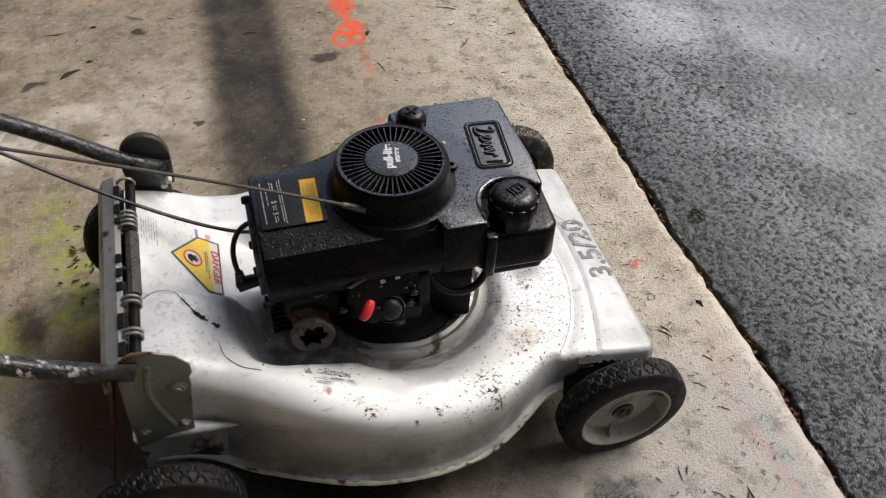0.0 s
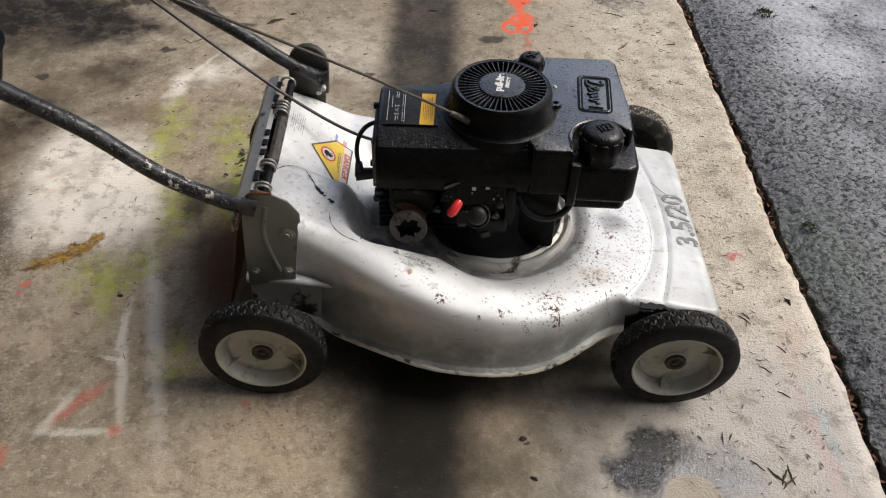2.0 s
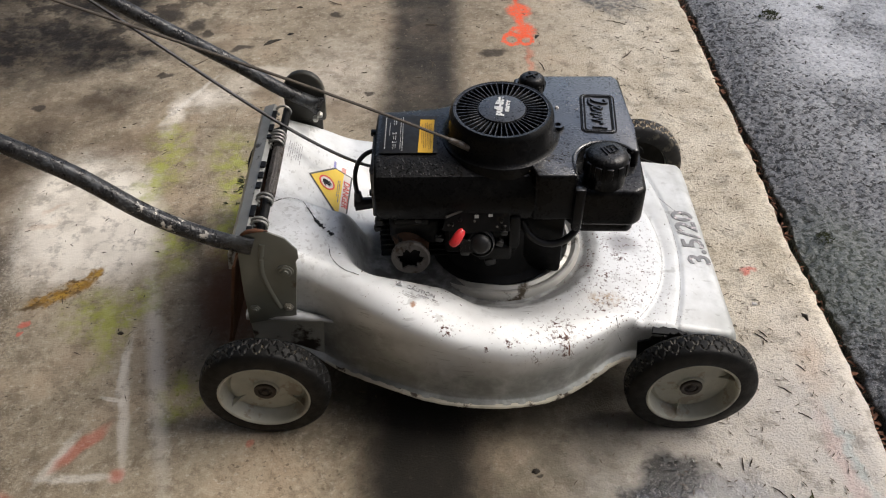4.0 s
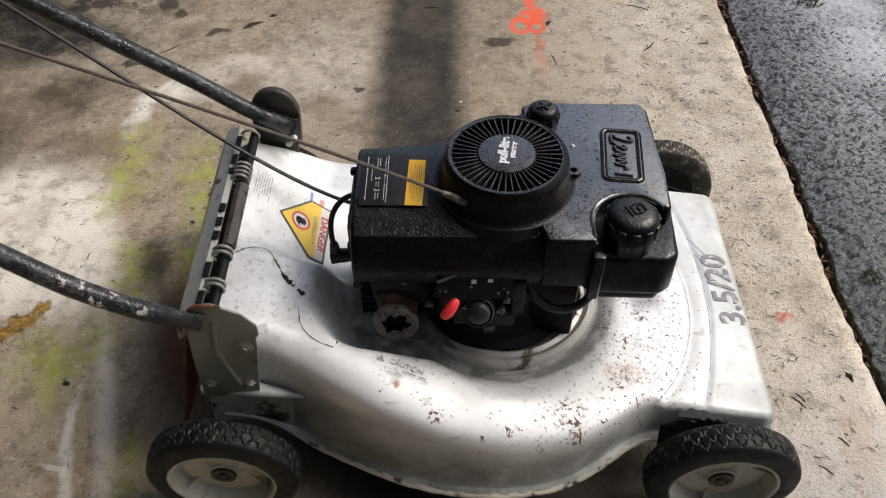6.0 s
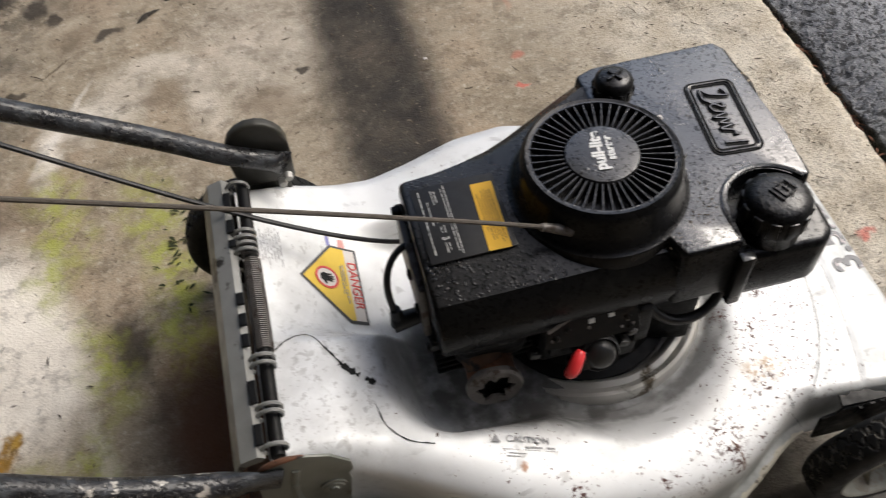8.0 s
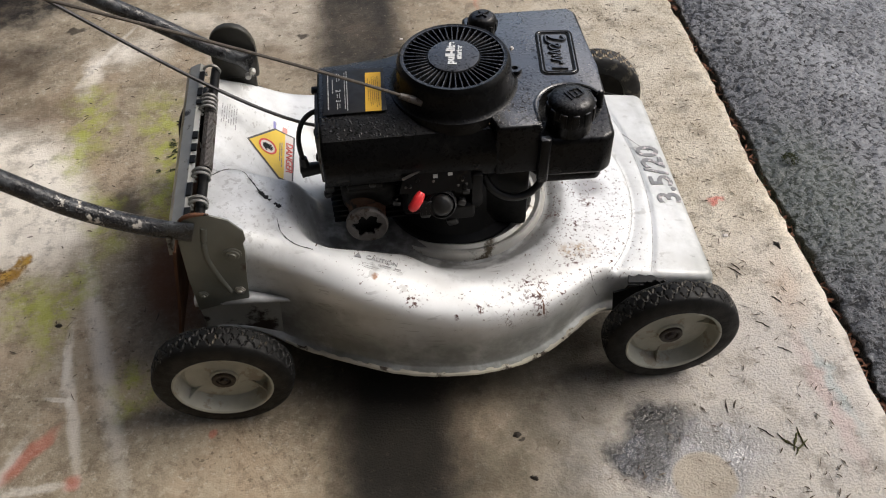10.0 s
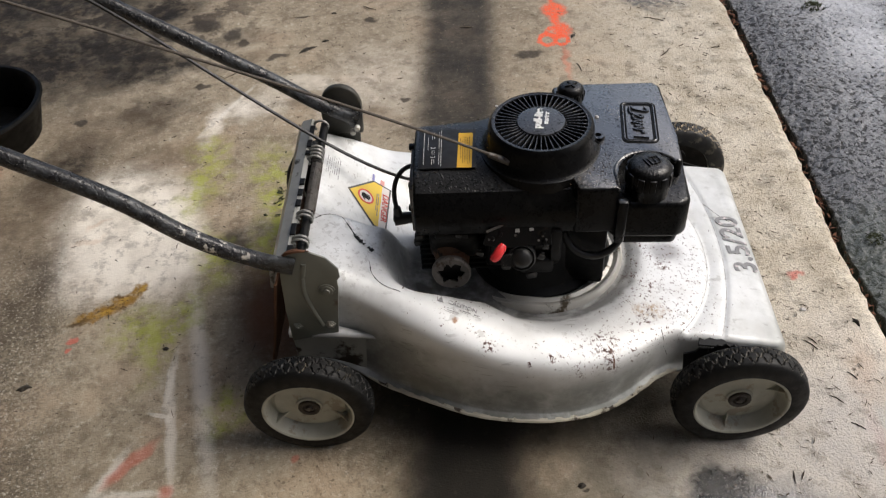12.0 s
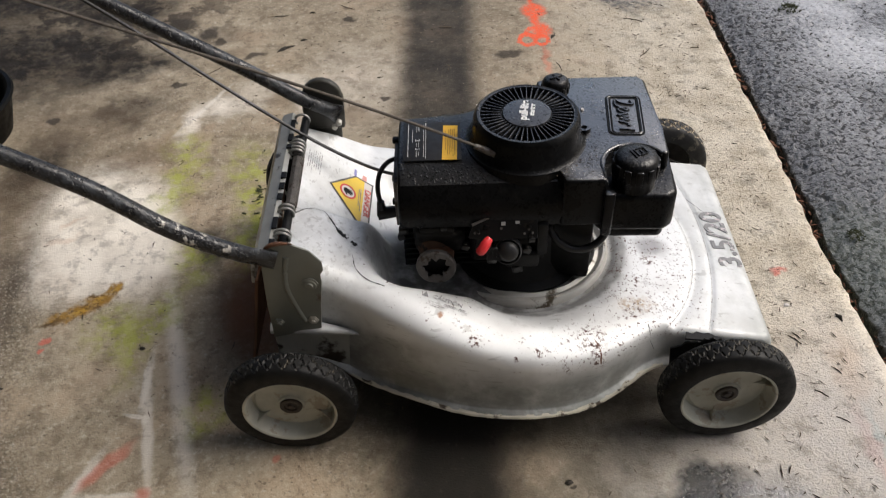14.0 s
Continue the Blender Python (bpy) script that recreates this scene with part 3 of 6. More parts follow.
M_DUST = plain("pale_road_dust", (0.138, 0.129, 0.110), 0.9, vary=0.5, grain=45, fine=300, bump=0.5, dirt=(0.015, 0.014, 0.012), dirt_at=0.48)
M_CAKED = plain("caked_tan_dust", (0.44, 0.37, 0.27), 0.9, vary=0.25, grain=45, fine=300, bump=0.5)
M_RIM = plain("rim_plastic", (0.41, 0.41, 0.350), 0.5, vary=0.28, grain=45, dirt=(0.31, 0.28, 0.22), dirt_at=0.55)
M_BRACKET = plain("grey_green_steel", (0.165, 0.172, 0.150), 0.42, 0.2, vary=0.22, grain=18, dirt=(0.075, 0.048, 0.03), dirt_at=0.64)
M_RUST = plain("rusty_steel", (0.13, 0.055, 0.028), 0.8, vary=0.5, grain=70, fine=250, bump=0.6, dirt=(0.02, 0.015, 0.012), dirt_at=0.55)
M_LIP = plain("lip_paint", (0.46, 0.43, 0.35), 0.55, 0.1, vary=0.35, grain=45, dirt=(0.05, 0.036, 0.025), dirt_at=0.53)
M_DULL = plain("dull_metal", (0.14, 0.128, 0.118), 0.55, 0.3, vary=0.4, grain=90, dirt=(0.06, 0.042, 0.03), dirt_at=0.54)
M_COLLAR = plain("grimy_silver", (0.50, 0.49, 0.455), 0.5, 0.5, vary=0.25, grain=30, fine=200, bump=0.3, dirt=(0.085, 0.068, 0.045), dirt_at=0.57)
M_SIDE = plain("grimy_plate", (0.46, 0.46, 0.42), 0.5, 0.3, vary=0.35, grain=22, fine=160, bump=0.5, dirt=(0.055, 0.040, 0.028), dirt_at=0.50)
M_ZINC = plain("zinc_bolt", (0.55, 0.54, 0.50), 0.35, 0.8, vary=0.2, grain=120)
M_DOOR = plain("grey_steel", (0.27, 0.27, 0.255), 0.4, 0.35, vary=0.3, grain=35, dirt=(0.03, 0.025, 0.02), dirt_at=0.60)
M_RED = plain("red_plastic", (0.72, 0.035, 0.04), 0.35, vary=0.1, grain=50)
M_YELLOW = plain("yellow_label", (0.72, 0.42, 0.03), 0.45, vary=0.12, grain=45, dirt=(0.25, 0.14, 0.03), dirt_at=0.64)
M_STICKER_Y = plain("yellow_sticker", (0.72, 0.50, 0.05), 0.4, vary=0.12, grain=60, dirt=(0.30, 0.22, 0.06), dirt_at=0.66)
M_STICKER_W = plain("white_sticker", (0.62, 0.58, 0.55), 0.4, vary=0.12, grain=70, dirt=(0.3, 0.25, 0.2), dirt_at=0.64)
M_STICKER_R = plain("red_print", (0.62, 0.07, 0.06), 0.45, vary=0.15, grain=90)
M_STICKER_B = plain("blue_print", (0.24, 0.24, 0.50), 0.45, vary=0.15, grain=90)
M_STICKER_F = plain("faded_red_print", (0.62, 0.30, 0.27), 0.45, vary=0.2, grain=90)
M_PRINT = plain("dark_print", (0.22, 0.22, 0.225), 0.5, vary=0.3, grain=120, dirt=(0.55, 0.50, 0.50), dirt_at=0.53)
M_GREYPRINT = plain("faded_print", (0.27, 0.27, 0.28), 0.5, vary=0.3, grain=150, dirt=(0.55, 0.55, 0.55), dirt_at=0.53)
M_WHITEPRINT = plain("white_print", (0.46, 0.46, 0.44), 0.5, vary=0.25, grain=150, dirt=(0.12, 0.12, 0.12), dirt_at=0.55)
M_LABELPRINT = plain("brown_label_print", (0.28, 0.15, 0.02), 0.5, vary=0.3, grain=150)
M_BRIGHTPRINT = plain("bright_white_print", (0.80, 0.80, 0.78), 0.5, vary=0.12, grain=150, dirt=(0.30, 0.30, 0.30), dirt_at=0.64)
M_ROPE = plain("starter_rope", (0.10, 0.085, 0.07), 0.8, vary=0.4, grain=200, fine=700, bump=0.8)
M_CABLE = plain("cable_sheath", (0.012, 0.012, 0.012), 0.4, vary=0.3, grain=90)
M_TUB = plain("tub_plastic", (0.002, 0.002, 0.002), 0.55, vary=0.4, grain=20, spec=0.12)
M_TWIG = plain("twigs", (0.07, 0.05, 0.032), 0.85, vary=0.5, grain=90)
M_CRUMB = plain("dried_grass", (0.085, 0.050, 0.036), 0.9, vary=0.6, grain=90)
M_LEAF = plain("rotted_leaf", (0.030, 0.024, 0.017), 0.8, vary=0.6, grain=140, fine=300, bump=0.6)
M_NEEDLE = plain("red_brown_needles", (0.135, 0.056, 0.028), 0.85, vary=0.6, grain=90)
M_MOSS = plain("moss", (0.034, 0.040, 0.012), 0.95, vary=0.5, grain=120, fine=300, bump=0.8)
M_SPRIG = plain("olive_grass", (0.085, 0.085, 0.030), 0.8, vary=0.4, grain=120)
M_DIRT = plain("dark_dirt", (0.02, 0.016, 0.012), 0.95, vary=0.5, grain=60, fine=200, bump=0.9, dist=0.004)
M_WALL = plain("painted_wall", (0.16, 0.15, 0.135), 0.8, vary=0.15, grain=3)


# ---- mesh helpers ----
def part(name, bm, material, parent=None, label="", smooth=True, angle=40.0):
    """Link a bmesh as one mesh object, under a thing or a part."""
    me = bpy.data.meshes.new(name)
    bmesh.ops.recalc_face_normals(bm, faces=bm.faces)
    if smooth:
        for f in bm.faces:
            f.smooth = True
        for e in bm.edges:
            if len(e.link_faces) == 2 and e.calc_face_angle(0) > radians(angle):
                e.smooth = False
    bm.to_mesh(me)
    bm.free()
    for m in material if isinstance(material, (list, tuple)) else (material,):
        me.materials.append(m)
    ob = new(name, me)
    if parent:
        ob.parent = parent
    if label:
        tagged(ob, label)
    return ob


def thing(name, place, label, category, group="", kind=""):
    ob = new(name)
    ob.location = place
    ob.empty_display_size = 0.05
    return tagged(ob, label, category, group, kind)


def prism(bm, plan, z0, z1, bevel=0.0, seg=3, inset=0.0, m=Matrix()):
    """A plan outline pulled up from z0 to z1; inset draws its top in. Edges rounded by bevel."""
    cx, cy = sum(p[0] for p in plan) / len(plan), sum(p[1] for p in plan) / len(plan)
    lo = [bm.verts.new(m @ Vector((x, y, z0))) for x, y in plan]
    hi = [bm.verts.new(m @ Vector((x + (cx - x) * inset, y + (cy - y) * inset, z1))) for x, y in plan]
    faces = [bm.faces.new(lo[::-1]), bm.faces.new(hi)]
    for i in range(len(plan)):
        j = (i + 1) % len(plan)
        faces.append(bm.faces.new((lo[i], lo[j], hi[j], hi[i])))
    if bevel:
        edges = {e for f in faces for e in f.edges}
        bmesh.ops.bevel(bm, geom=list(edges), offset=bevel, segments=seg, profile=0.5, affect="EDGES", clamp_overlap=True)
    return bm


def box(bm, size, m=Matrix(), bevel=0.0, seg=2):
    x, y, z = (s / 2 for s in size)
    return prism(bm, [(-x, -y), (x, -y), (x, y), (-x, y)], -z, z, bevel, seg, 0.0, m)


def lathe(bm, profile, steps=32, m=Matrix(), close=False):
    """A profile of (radius, height) turned round z."""
    rings = []
    for r, z in profile:
        if r < 1e-6:
            rings.append([bm.verts.new(m @ Vector((0, 0, z)))])
        else:
            rings.append([bm.verts.new(m @ Vector((r * math.cos(a), r * math.sin(a), z))) for a in (2 * math.pi * i / steps for i in range(steps))])
    for a, b in zip(rings, rings[1:] + (rings[:1] if close else [])):
        for i in range(steps):
            j = (i + 1) % steps
            if len(a) == 1 and len(b) == 1:
                continue
            if len(a) == 1:
                bm.faces.new((a[0], b[i], b[j]))
            elif len(b) == 1:
                bm.faces.new((a[i], a[j], b[0]))
            else:
                bm.faces.new((a[i], a[j], b[j], b[i]))
    return bm


def bezier(points, steps=40):
    """Points along a Bezier curve of any degree."""
    n, out = len(points) - 1, []
    for i in range(steps + 1):
        u = i / steps
        out.append(sum((math.comb(n, k) * u**k * (1 - u) ** (n - k) * Vector(p) for k, p in enumerate(points)), Vector()))
    return out


def spline(points, steps=8):
    """A Catmull-Rom line through points."""
    p = [Vector(q) for q in points]
    p = [2 * p[0] - p[1], *p, 2 * p[-1] - p[-2]]
    out = []
    for i in range(1, len(p) - 2):
        for s in range(steps):
            u = s / steps
            out.append(0.5 * (2 * p[i] + (p[i + 1] - p[i - 1]) * u + (2 * p[i - 1] - 5 * p[i] + 4 * p[i + 1] - p[i + 2]) * u * u + (3 * p[i] - p[i - 1] - 3 * p[i + 1] + p[i + 2]) * u**3))
    return out + [p[-2]]


def tube(bm, line, radius, sides=12, flat=None):
    """A tube along a line; radius may be a function of 0..1; flat squeezes it sideways."""
    rings, up = [], Vector((0, 0, 1))
    for i, p in enumerate(line):
        d = (line[min(i + 1, len(line) - 1)] - line[max(i - 1, 0)]).normalized()
        if abs(d.dot(up)) > 0.98:
            up = Vector((0, 1, 0))
        s = d.cross(up).normalized()
        v = s.cross(d).normalized()
        u = i / (len(line) - 1)
        r = radius(u) if callable(radius) else radius
        fs, fv = flat(u) if flat else (1.0, 1.0)
        rings.append([bm.verts.new(p + r * (fs * math.cos(a) * s + fv * math.sin(a) * v)) for a in (2 * math.pi * k / sides for k in range(sides))])
    for a, b in zip(rings, rings[1:]):
        for k in range(sides):
            bm.faces.new((a[k], a[(k + 1) % sides], b[(k + 1) % sides], b[k]))
    bm.faces.new(rings[0][::-1])
    bm.faces.new(rings[-1])
    return bm


def words(text, size, m, thick=0.0004, bold=0.0):
    """Built-in lettering as a bmesh, centred on m's origin, reading along its x axis."""
    cu = bpy.data.curves.new("lettering", "FONT")
    cu.body, cu.size, cu.extrude, cu.offset, cu.align_x, cu.align_y = text, size, thick, bold, "CENTER", "CENTER"
    ob = bpy.data.objects.new("lettering", cu)
    scene.collection.objects.link(ob)
    bpy.context.view_layer.update()
    me = bpy.data.meshes.new_from_object(ob.evaluated_get(bpy.context.evaluated_depsgraph_get()))
    bpy.data.objects.remove(ob)
    bm = bmesh.new()
    bm.from_mesh(me)
    bpy.data.meshes.remove(me)
    bm.transform(m)
    return bm


def axes(place, x, y):
    """A pose with its x and y axes along the given ways."""
    x = Vector(x).normalized()
    z = x.cross(Vector(y)).normalized()
    y = z.cross(x)
    return Matrix.Translation(place) @ Matrix((x, y, z)).transposed().to_4x4()


# deck plan: near and far edge, ridge height, skirt height, corner radius, well floor
NEAR_X = [-0.004, 0.05, 0.09, 0.135, 0.181, 0.225, 0.271, 0.315, 0.358, 0.40, 0.446, 0.485, 0.523, 0.548, 0.575, 0.62, 0.70, 0.712, 0.72]
NEAR_Y = [0.085, 0.085, 0.075, 0.052, 0.030, 0.015, 0.005, 0.0, -0.001, 0.004, 0.015, 0.035, 0.060, 0.070, 0.069, 0.068, 0.066, 0.071, 0.082]
FAR_X = [-0.004, 0.02, 0.05, 0.10, 0.15, 0.20, 0.27, 0.34, 0.446, 0.523, 0.56, 0.62, 0.70, 0.712, 0.72]
FAR_Y = [0.440, 0.452, 0.468, 0.486, 0.492, 0.508, 0.535, 0.545, 0.520, 0.475, 0.474, 0.487, 0.490, 0.484, 0.474]
FAR_RIDGE_X = [-0.004, 0.05, 0.10, 0.15, 0.20, 0.30, 0.40, 0.50]
FAR_RIDGE_Z = [0.285, 0.246, 0.208, 0.196, 0.192, 0.186, 0.179, 0.169]
RIDGE_X = [-0.004, 0.05, 0.10, 0.20, 0.30, 0.40, 0.50, 0.60, 0.70, 0.709, 0.716, 0.72]
RIDGE_Z = [0.285, 0.275, 0.255, 0.230, 0.198, 0.179, 0.169, 0.155, 0.138, 0.134, 0.124, 0.110]
FLOOR_X = [-0.004, 0.02, 0.049, 0.103, 0.15, 0.20, 0.28, 0.72]
FLOOR_Z = [0.287, 0.276, 0.249, 0.201, 0.166, 0.152, 0.156, 0.156]


def ease(v, a, b):
    v = min(1.0, max(0.0, (v - a) / (b - a)))
    return v * v * (3 - 2 * v)


def soft_line(x, xs, ys, w=0.012):
    """A broken line, rounded at its knots."""
    return float(np.mean([np.interp(x + k * w, xs, ys) for k in (-1, -0.5, 0, 0.5, 1)]))


def round_box(x, y, a, b, r):
    """Signed distance to a box with rounded corners."""
    qx, qy = abs(x) - a + r, abs(y) - b + r
    return math.hypot(max(qx, 0), max(qy, 0)) + min(max(qx, qy), 0) - r


def deck_top(x, y):
    """Height of the pressed steel deck at a place of its plan."""
    ridge = soft_line(x, RIDGE_X, RIDGE_Z, 0.004 if x > 0.69 else 0.015)
    if x < 0.5:
        ridge += (soft_line(x, FAR_RIDGE_X, FAR_RIDGE_Z) - ridge) * ease(y, 0.30, 0.40)
    floor = soft_line(x, FLOOR_X, FLOOR_Z)
    # well round the engine: a circle, and a tray that climbs to the rear hinge
    ring = math.hypot(x - 0.335, y - 0.25) - 0.165
    d = min(ring, round_box(x - 0.226, y - 0.255, 0.114, 0.155, 0.065), round_box(x - 0.10, y - 0.318, 0.13, 0.096, 0.03))
    h = floor + (ridge - floor) * ease(d, -0.038, 0.003 + 0.03 * ease(x, 0.27, 0.38))
    rr = math.hypot(x - 0.360, y - 0.256)
    if rr < 0.16:
        # gutter outside the engine collar
        h -= 0.004 * math.exp(-(((rr - 0.137) / 0.005) ** 2)) * ease(x, 0.22, 0.30)
    rc = math.hypot(x - 0.36, y - 0.26)
    if x > 0.4:
        h -= 0.0050 * ease(rc, 0.260, 0.270) + 0.0014 * math.exp(-(((rc - 0.268) / 0.009) ** 2)) + 0.002 * math.exp(-(((x - 0.657 + 0.9 * (y - 0.29) ** 2) / 0.0035) ** 2))
    return h


# ---- ground ----
def ground_sheet(name, x0, x1, y0, y1, nx, ny, height, material, label, category):
    bm = bmesh.new()
    rows = [[bm.verts.new(height(x0 + (x1 - x0) * i / nx, y0 + (y1 - y0) * j / ny)) for i in range(nx + 1)] for j in range(ny + 1)]
    for a, b in zip(rows, rows[1:]):
        for i in range(nx):
            bm.faces.new((a[i], a[i + 1], b[i + 1], b[i]))
    ob = part(name, bm, material, None, "", True, 80)
    return tagged(ob, label, category, "", "structure")


def slab_edge(y):
    return 0.938 + 0.006 * noise.noise((y * 3.1, 0.3, 0)) + 0.004 * noise.noise((y * 14, 5.3, 0)) + 0.005 * noise.noise((y * 38, 2.3, 0)) + 0.003 * noise.noise((y * 90, 4.1, 0)) - 0.012 * (y - 0.5)


def slab_height(x, y):
    e = slab_edge(y)
    if x > 0.97:
        return (e + 0.004, y, -0.06)
    if x > 0.945:
        return (e + 0.002, y, -0.02)
    x = e if x > 0.925 else x
    drop = 0.004 * ease(x, e - 0.03, e) * (1 + noise.noise((x * 60, y * 60, 0)))
    return (x, y, 0.0012 * noise.noise((x * 25, y * 25, 1)) * ease(x, 0.4, 0.8) - drop)


def tar_height(x, y):
    e = slab_edge(y) + 0.023 + 0.008 * noise.noise((y * 11, 9.1, 0)) + 0.007 * noise.noise((y * 40, 7.7, 0))
    near = ease(x, 0.95, 1.03)
    if x < 0.955:
        return (e + 0.004, y, -0.06)
    x = max(x, e + 0.002 * (x - 0.955) / 0.01)
    stone = noise.noise((x * 70, y * 70, 0)) + 0.4 * noise.noise((x * 150, y * 150, 4))
    return (x, y, -0.003 - 0.012 * (1 - near) + (0.0024 + 0.004 * (1 - near)) * stone + 0.004 * noise.noise((x * 6, y * 6, 2)))


ground_sheet("ground", -400, 400, -400, 400, 20, 20, lambda x, y: (x, y, -0.062), M_DIRT, "dark bare earth below the slab and the drive", "ground")
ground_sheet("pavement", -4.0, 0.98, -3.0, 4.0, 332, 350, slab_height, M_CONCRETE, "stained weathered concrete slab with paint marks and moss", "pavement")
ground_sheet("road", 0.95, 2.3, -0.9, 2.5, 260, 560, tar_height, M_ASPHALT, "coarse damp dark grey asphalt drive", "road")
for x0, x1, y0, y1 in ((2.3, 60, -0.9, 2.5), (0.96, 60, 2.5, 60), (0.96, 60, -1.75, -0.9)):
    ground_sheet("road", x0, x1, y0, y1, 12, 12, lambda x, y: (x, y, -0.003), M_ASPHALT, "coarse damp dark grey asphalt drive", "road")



# unseen plain walls, added behind the camera and at the slab's far end to block light
for name, size, place in (("wall_south", (7.4, 0.2, 2.6), (0.3, -1.8, 1.3)), ("wall_west", (0.2, 5.0, 2.6), (-3.3, 0.3, 1.3))):
    bm = bmesh.new()
    box(bm, size, Matrix.Translation(place))
    tagged(part(name, bm, M_WALL, None, "", False), "plain unseen wall added beside the slab to block light", "wall", "", "structure")


# unseen roof, added to keep the overhead sky off the mower
bm = bmesh.new()
box(bm, (4.7, 3.9, 0.12), Matrix.Translation((-1.65, -0.05, 2.66)))
tagged(part("ceiling", bm, M_WALL, None, "", False), "plain unseen roof added above the slab to block sky", "ceiling", "", "structure")


# ---- lawn mower: its origin is where the near rear wheel stands ----
mower = thing("lawn_mower", (0.002, 0.001, 0.006), "old silver push lawn mower with a grimy black engine on concrete", "lawn mower")


SKIRT_X = [0, 0.04, 0.10, 0.19, 0.25, 0.34, 0.42, 0.48, 0.52, 0.57, 0.72]
SKIRT_Z = [0.12, 0.11, 0.073, 0.077, 0.068, 0.066, 0.065, 0.077, 0.088, 0.094, 0.090]


def near_edge(x):
    return soft_line(x, NEAR_X, NEAR_Y, 0.022 if x < 0.30 else 0.008 if x < 0.68 else 0.002)


def wall_top(x):
    """Height at which the near side wall turns into the shoulder."""
    return soft_line(x, [0, 0.08, 0.13, 0.18, 0.255, 0.295, 0.343, 0.40, 0.45, 0.50, 0.56, 0.70, 0.72], [0.262, 0.226, 0.212, 0.202, 0.186, 0.172, 0.162, 0.155, 0.155, 0.154, 0.147, 0.130, 0.104], 0.022 if x < 0.30 else 0.012 if x < 0.68 else 0.003)


def shoulder(x):
    """Width of the rounded shoulder in plan."""
    return soft_line(x, [0, 0.04, 0.22, 0.48, 0.55, 0.72], [0.022, 0.030, 0.058, 0.055, 0.013, 0.010], 0.012 if x > 0.3 else 0.03)


def rise(w):
    """How far the shoulder has climbed at a part of its width: a tight bend, then a gentle cone."""
    return 0.55 * (1 - (1 - w) ** 2.0) + 0.45 * (1 - math.exp(-w / 0.055)) / (1 - math.exp(-1 / 0.055))


def deck_skin(x, y):
    """Height of the deck's skin, with its near shoulder."""
    y0, wide = near_edge(x), shoulder(x)
    w = (y - y0 - 0.004) / wide
    if w >= 1:
        return deck_top(x, y)
    top = deck_top(x, y0 + wide + 0.004)
    foot = min(wall_top(x), top - 0.004) - 0.008
    return foot + (top - foot) * rise(max(0.0, w))


def deck_shell():
    """The pressed deck: skirt with a rolled lip, rounded shoulder and dished top, lofted along x."""
    bm = bmesh.new()
    xs = [-0.004 + 0.704 * i / 190 for i in range(191)] + [0.704, 0.707, 0.710, 0.712, 0.714, 0.716, 0.718, 0.720]
    rings = []
    for x in xs:
        yn, yf = near_edge(x), soft_line(x, FAR_X, FAR_Y, 0.008 if x < 0.68 else 0.002)
        zb = soft_line(x, SKIRT_X, SKIRT_Z, 0.015)
        zn, wide = wall_top(x), shoulder(x)
        row = []
        for y0, s, wide in ((yn, 1, wide), (yf, -1, 0.45 * wide)):
            top = deck_top(x, y0 + s * (wide + 0.004))
            foot = min(zn if s > 0 else top - 0.012, top - 0.004) - 0.008
            side = [(y0 - s * 0.010, zb - 0.004), (y0 - s * 0.0115, zb + 0.001), (y0 - s * 0.009, zb + 0.004), (y0 - s * 0.002, zb + 0.006)]
            side += [(y0 + s * 0.004 * k / 6, zb + 0.008 + (foot - zb - 0.008) * k / 6) for k in range(7)]
            for k in range(1, 17):
                w = (k / 16) ** 1.6
                side.append((y0 + s * (0.004 + wide * w), foot + (top - foot) * rise(w)))
            row.append(side)
        ya, yb = row[0][-1][0], row[1][-1][0]
        mid = [(y, deck_top(x, y)) for y in (ya + (yb - ya) * k / 86 for k in range(1, 86))]
        rings.append([bm.verts.new((x, y, z)) for y, z in row[0] + mid + row[1][::-1]])
    for a, b in zip(rings, rings[1:]):
        for k in range(len(a) - 1):
            bm.faces.new((a[k], b[k], b[k + 1], a[k + 1]))
    for ring, x in ((rings[0], -0.006), (rings[-1], 0.7215)):
        low = [bm.verts.new((x, v.co.y, min(v.co.z, 0.092 if x > 0.5 else 0.19))) for v in ring]
        for k in range(len(ring) - 1):
            bm.faces.new((ring[k], ring[k + 1], low[k + 1], low[k]))
    return bm


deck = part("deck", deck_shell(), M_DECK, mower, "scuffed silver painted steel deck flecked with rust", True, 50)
for knots, edge, s in ((NEAR_X, NEAR_Y, 1), (FAR_X, FAR_Y, -1)):
    bm = bmesh.new()
    rim_line = []
    for i in range(81):
        x = 0.085 + 0.468 * i / 80
        zb = soft_line(x, SKIRT_X, SKIRT_Z, 0.015)
        rim_line.append(Vector((x, soft_line(x, knots, edge, 0.008) - s * (0.0075 + 0.001 * noise.noise((x * 70, 3.0, s))), zb + 0.001 + 0.0014 * noise.noise((x * 90, 1.0, s)))))
    tube(bm, rim_line, 0.0042, 8, lambda u: (1.35, 0.8))
    part("deck_lip", bm, M_LIP, deck, "rolled lower lip of chipped cream paint")


def on_deck(x, y, lift=0.0008):
    return Vector((x, y, deck_skin(x, y) + lift))


def deck_axes(x, y, along, lift=0.0008):
    """A pose on the deck's skin, its x axis along the given plan direction."""
    ax, ay = Vector((*along, 0)).normalized() * 0.006, Vector((-along[1], along[0], 0)).normalized() * 0.006
    p = on_deck(x, y, lift)
    return axes(p, on_deck(x + ax.x, y + ax.y) - on_deck(x - ax.x, y - ax.y), on_deck(x + ay.x, y + ay.y) - on_deck(x - ay.x, y - ay.y))


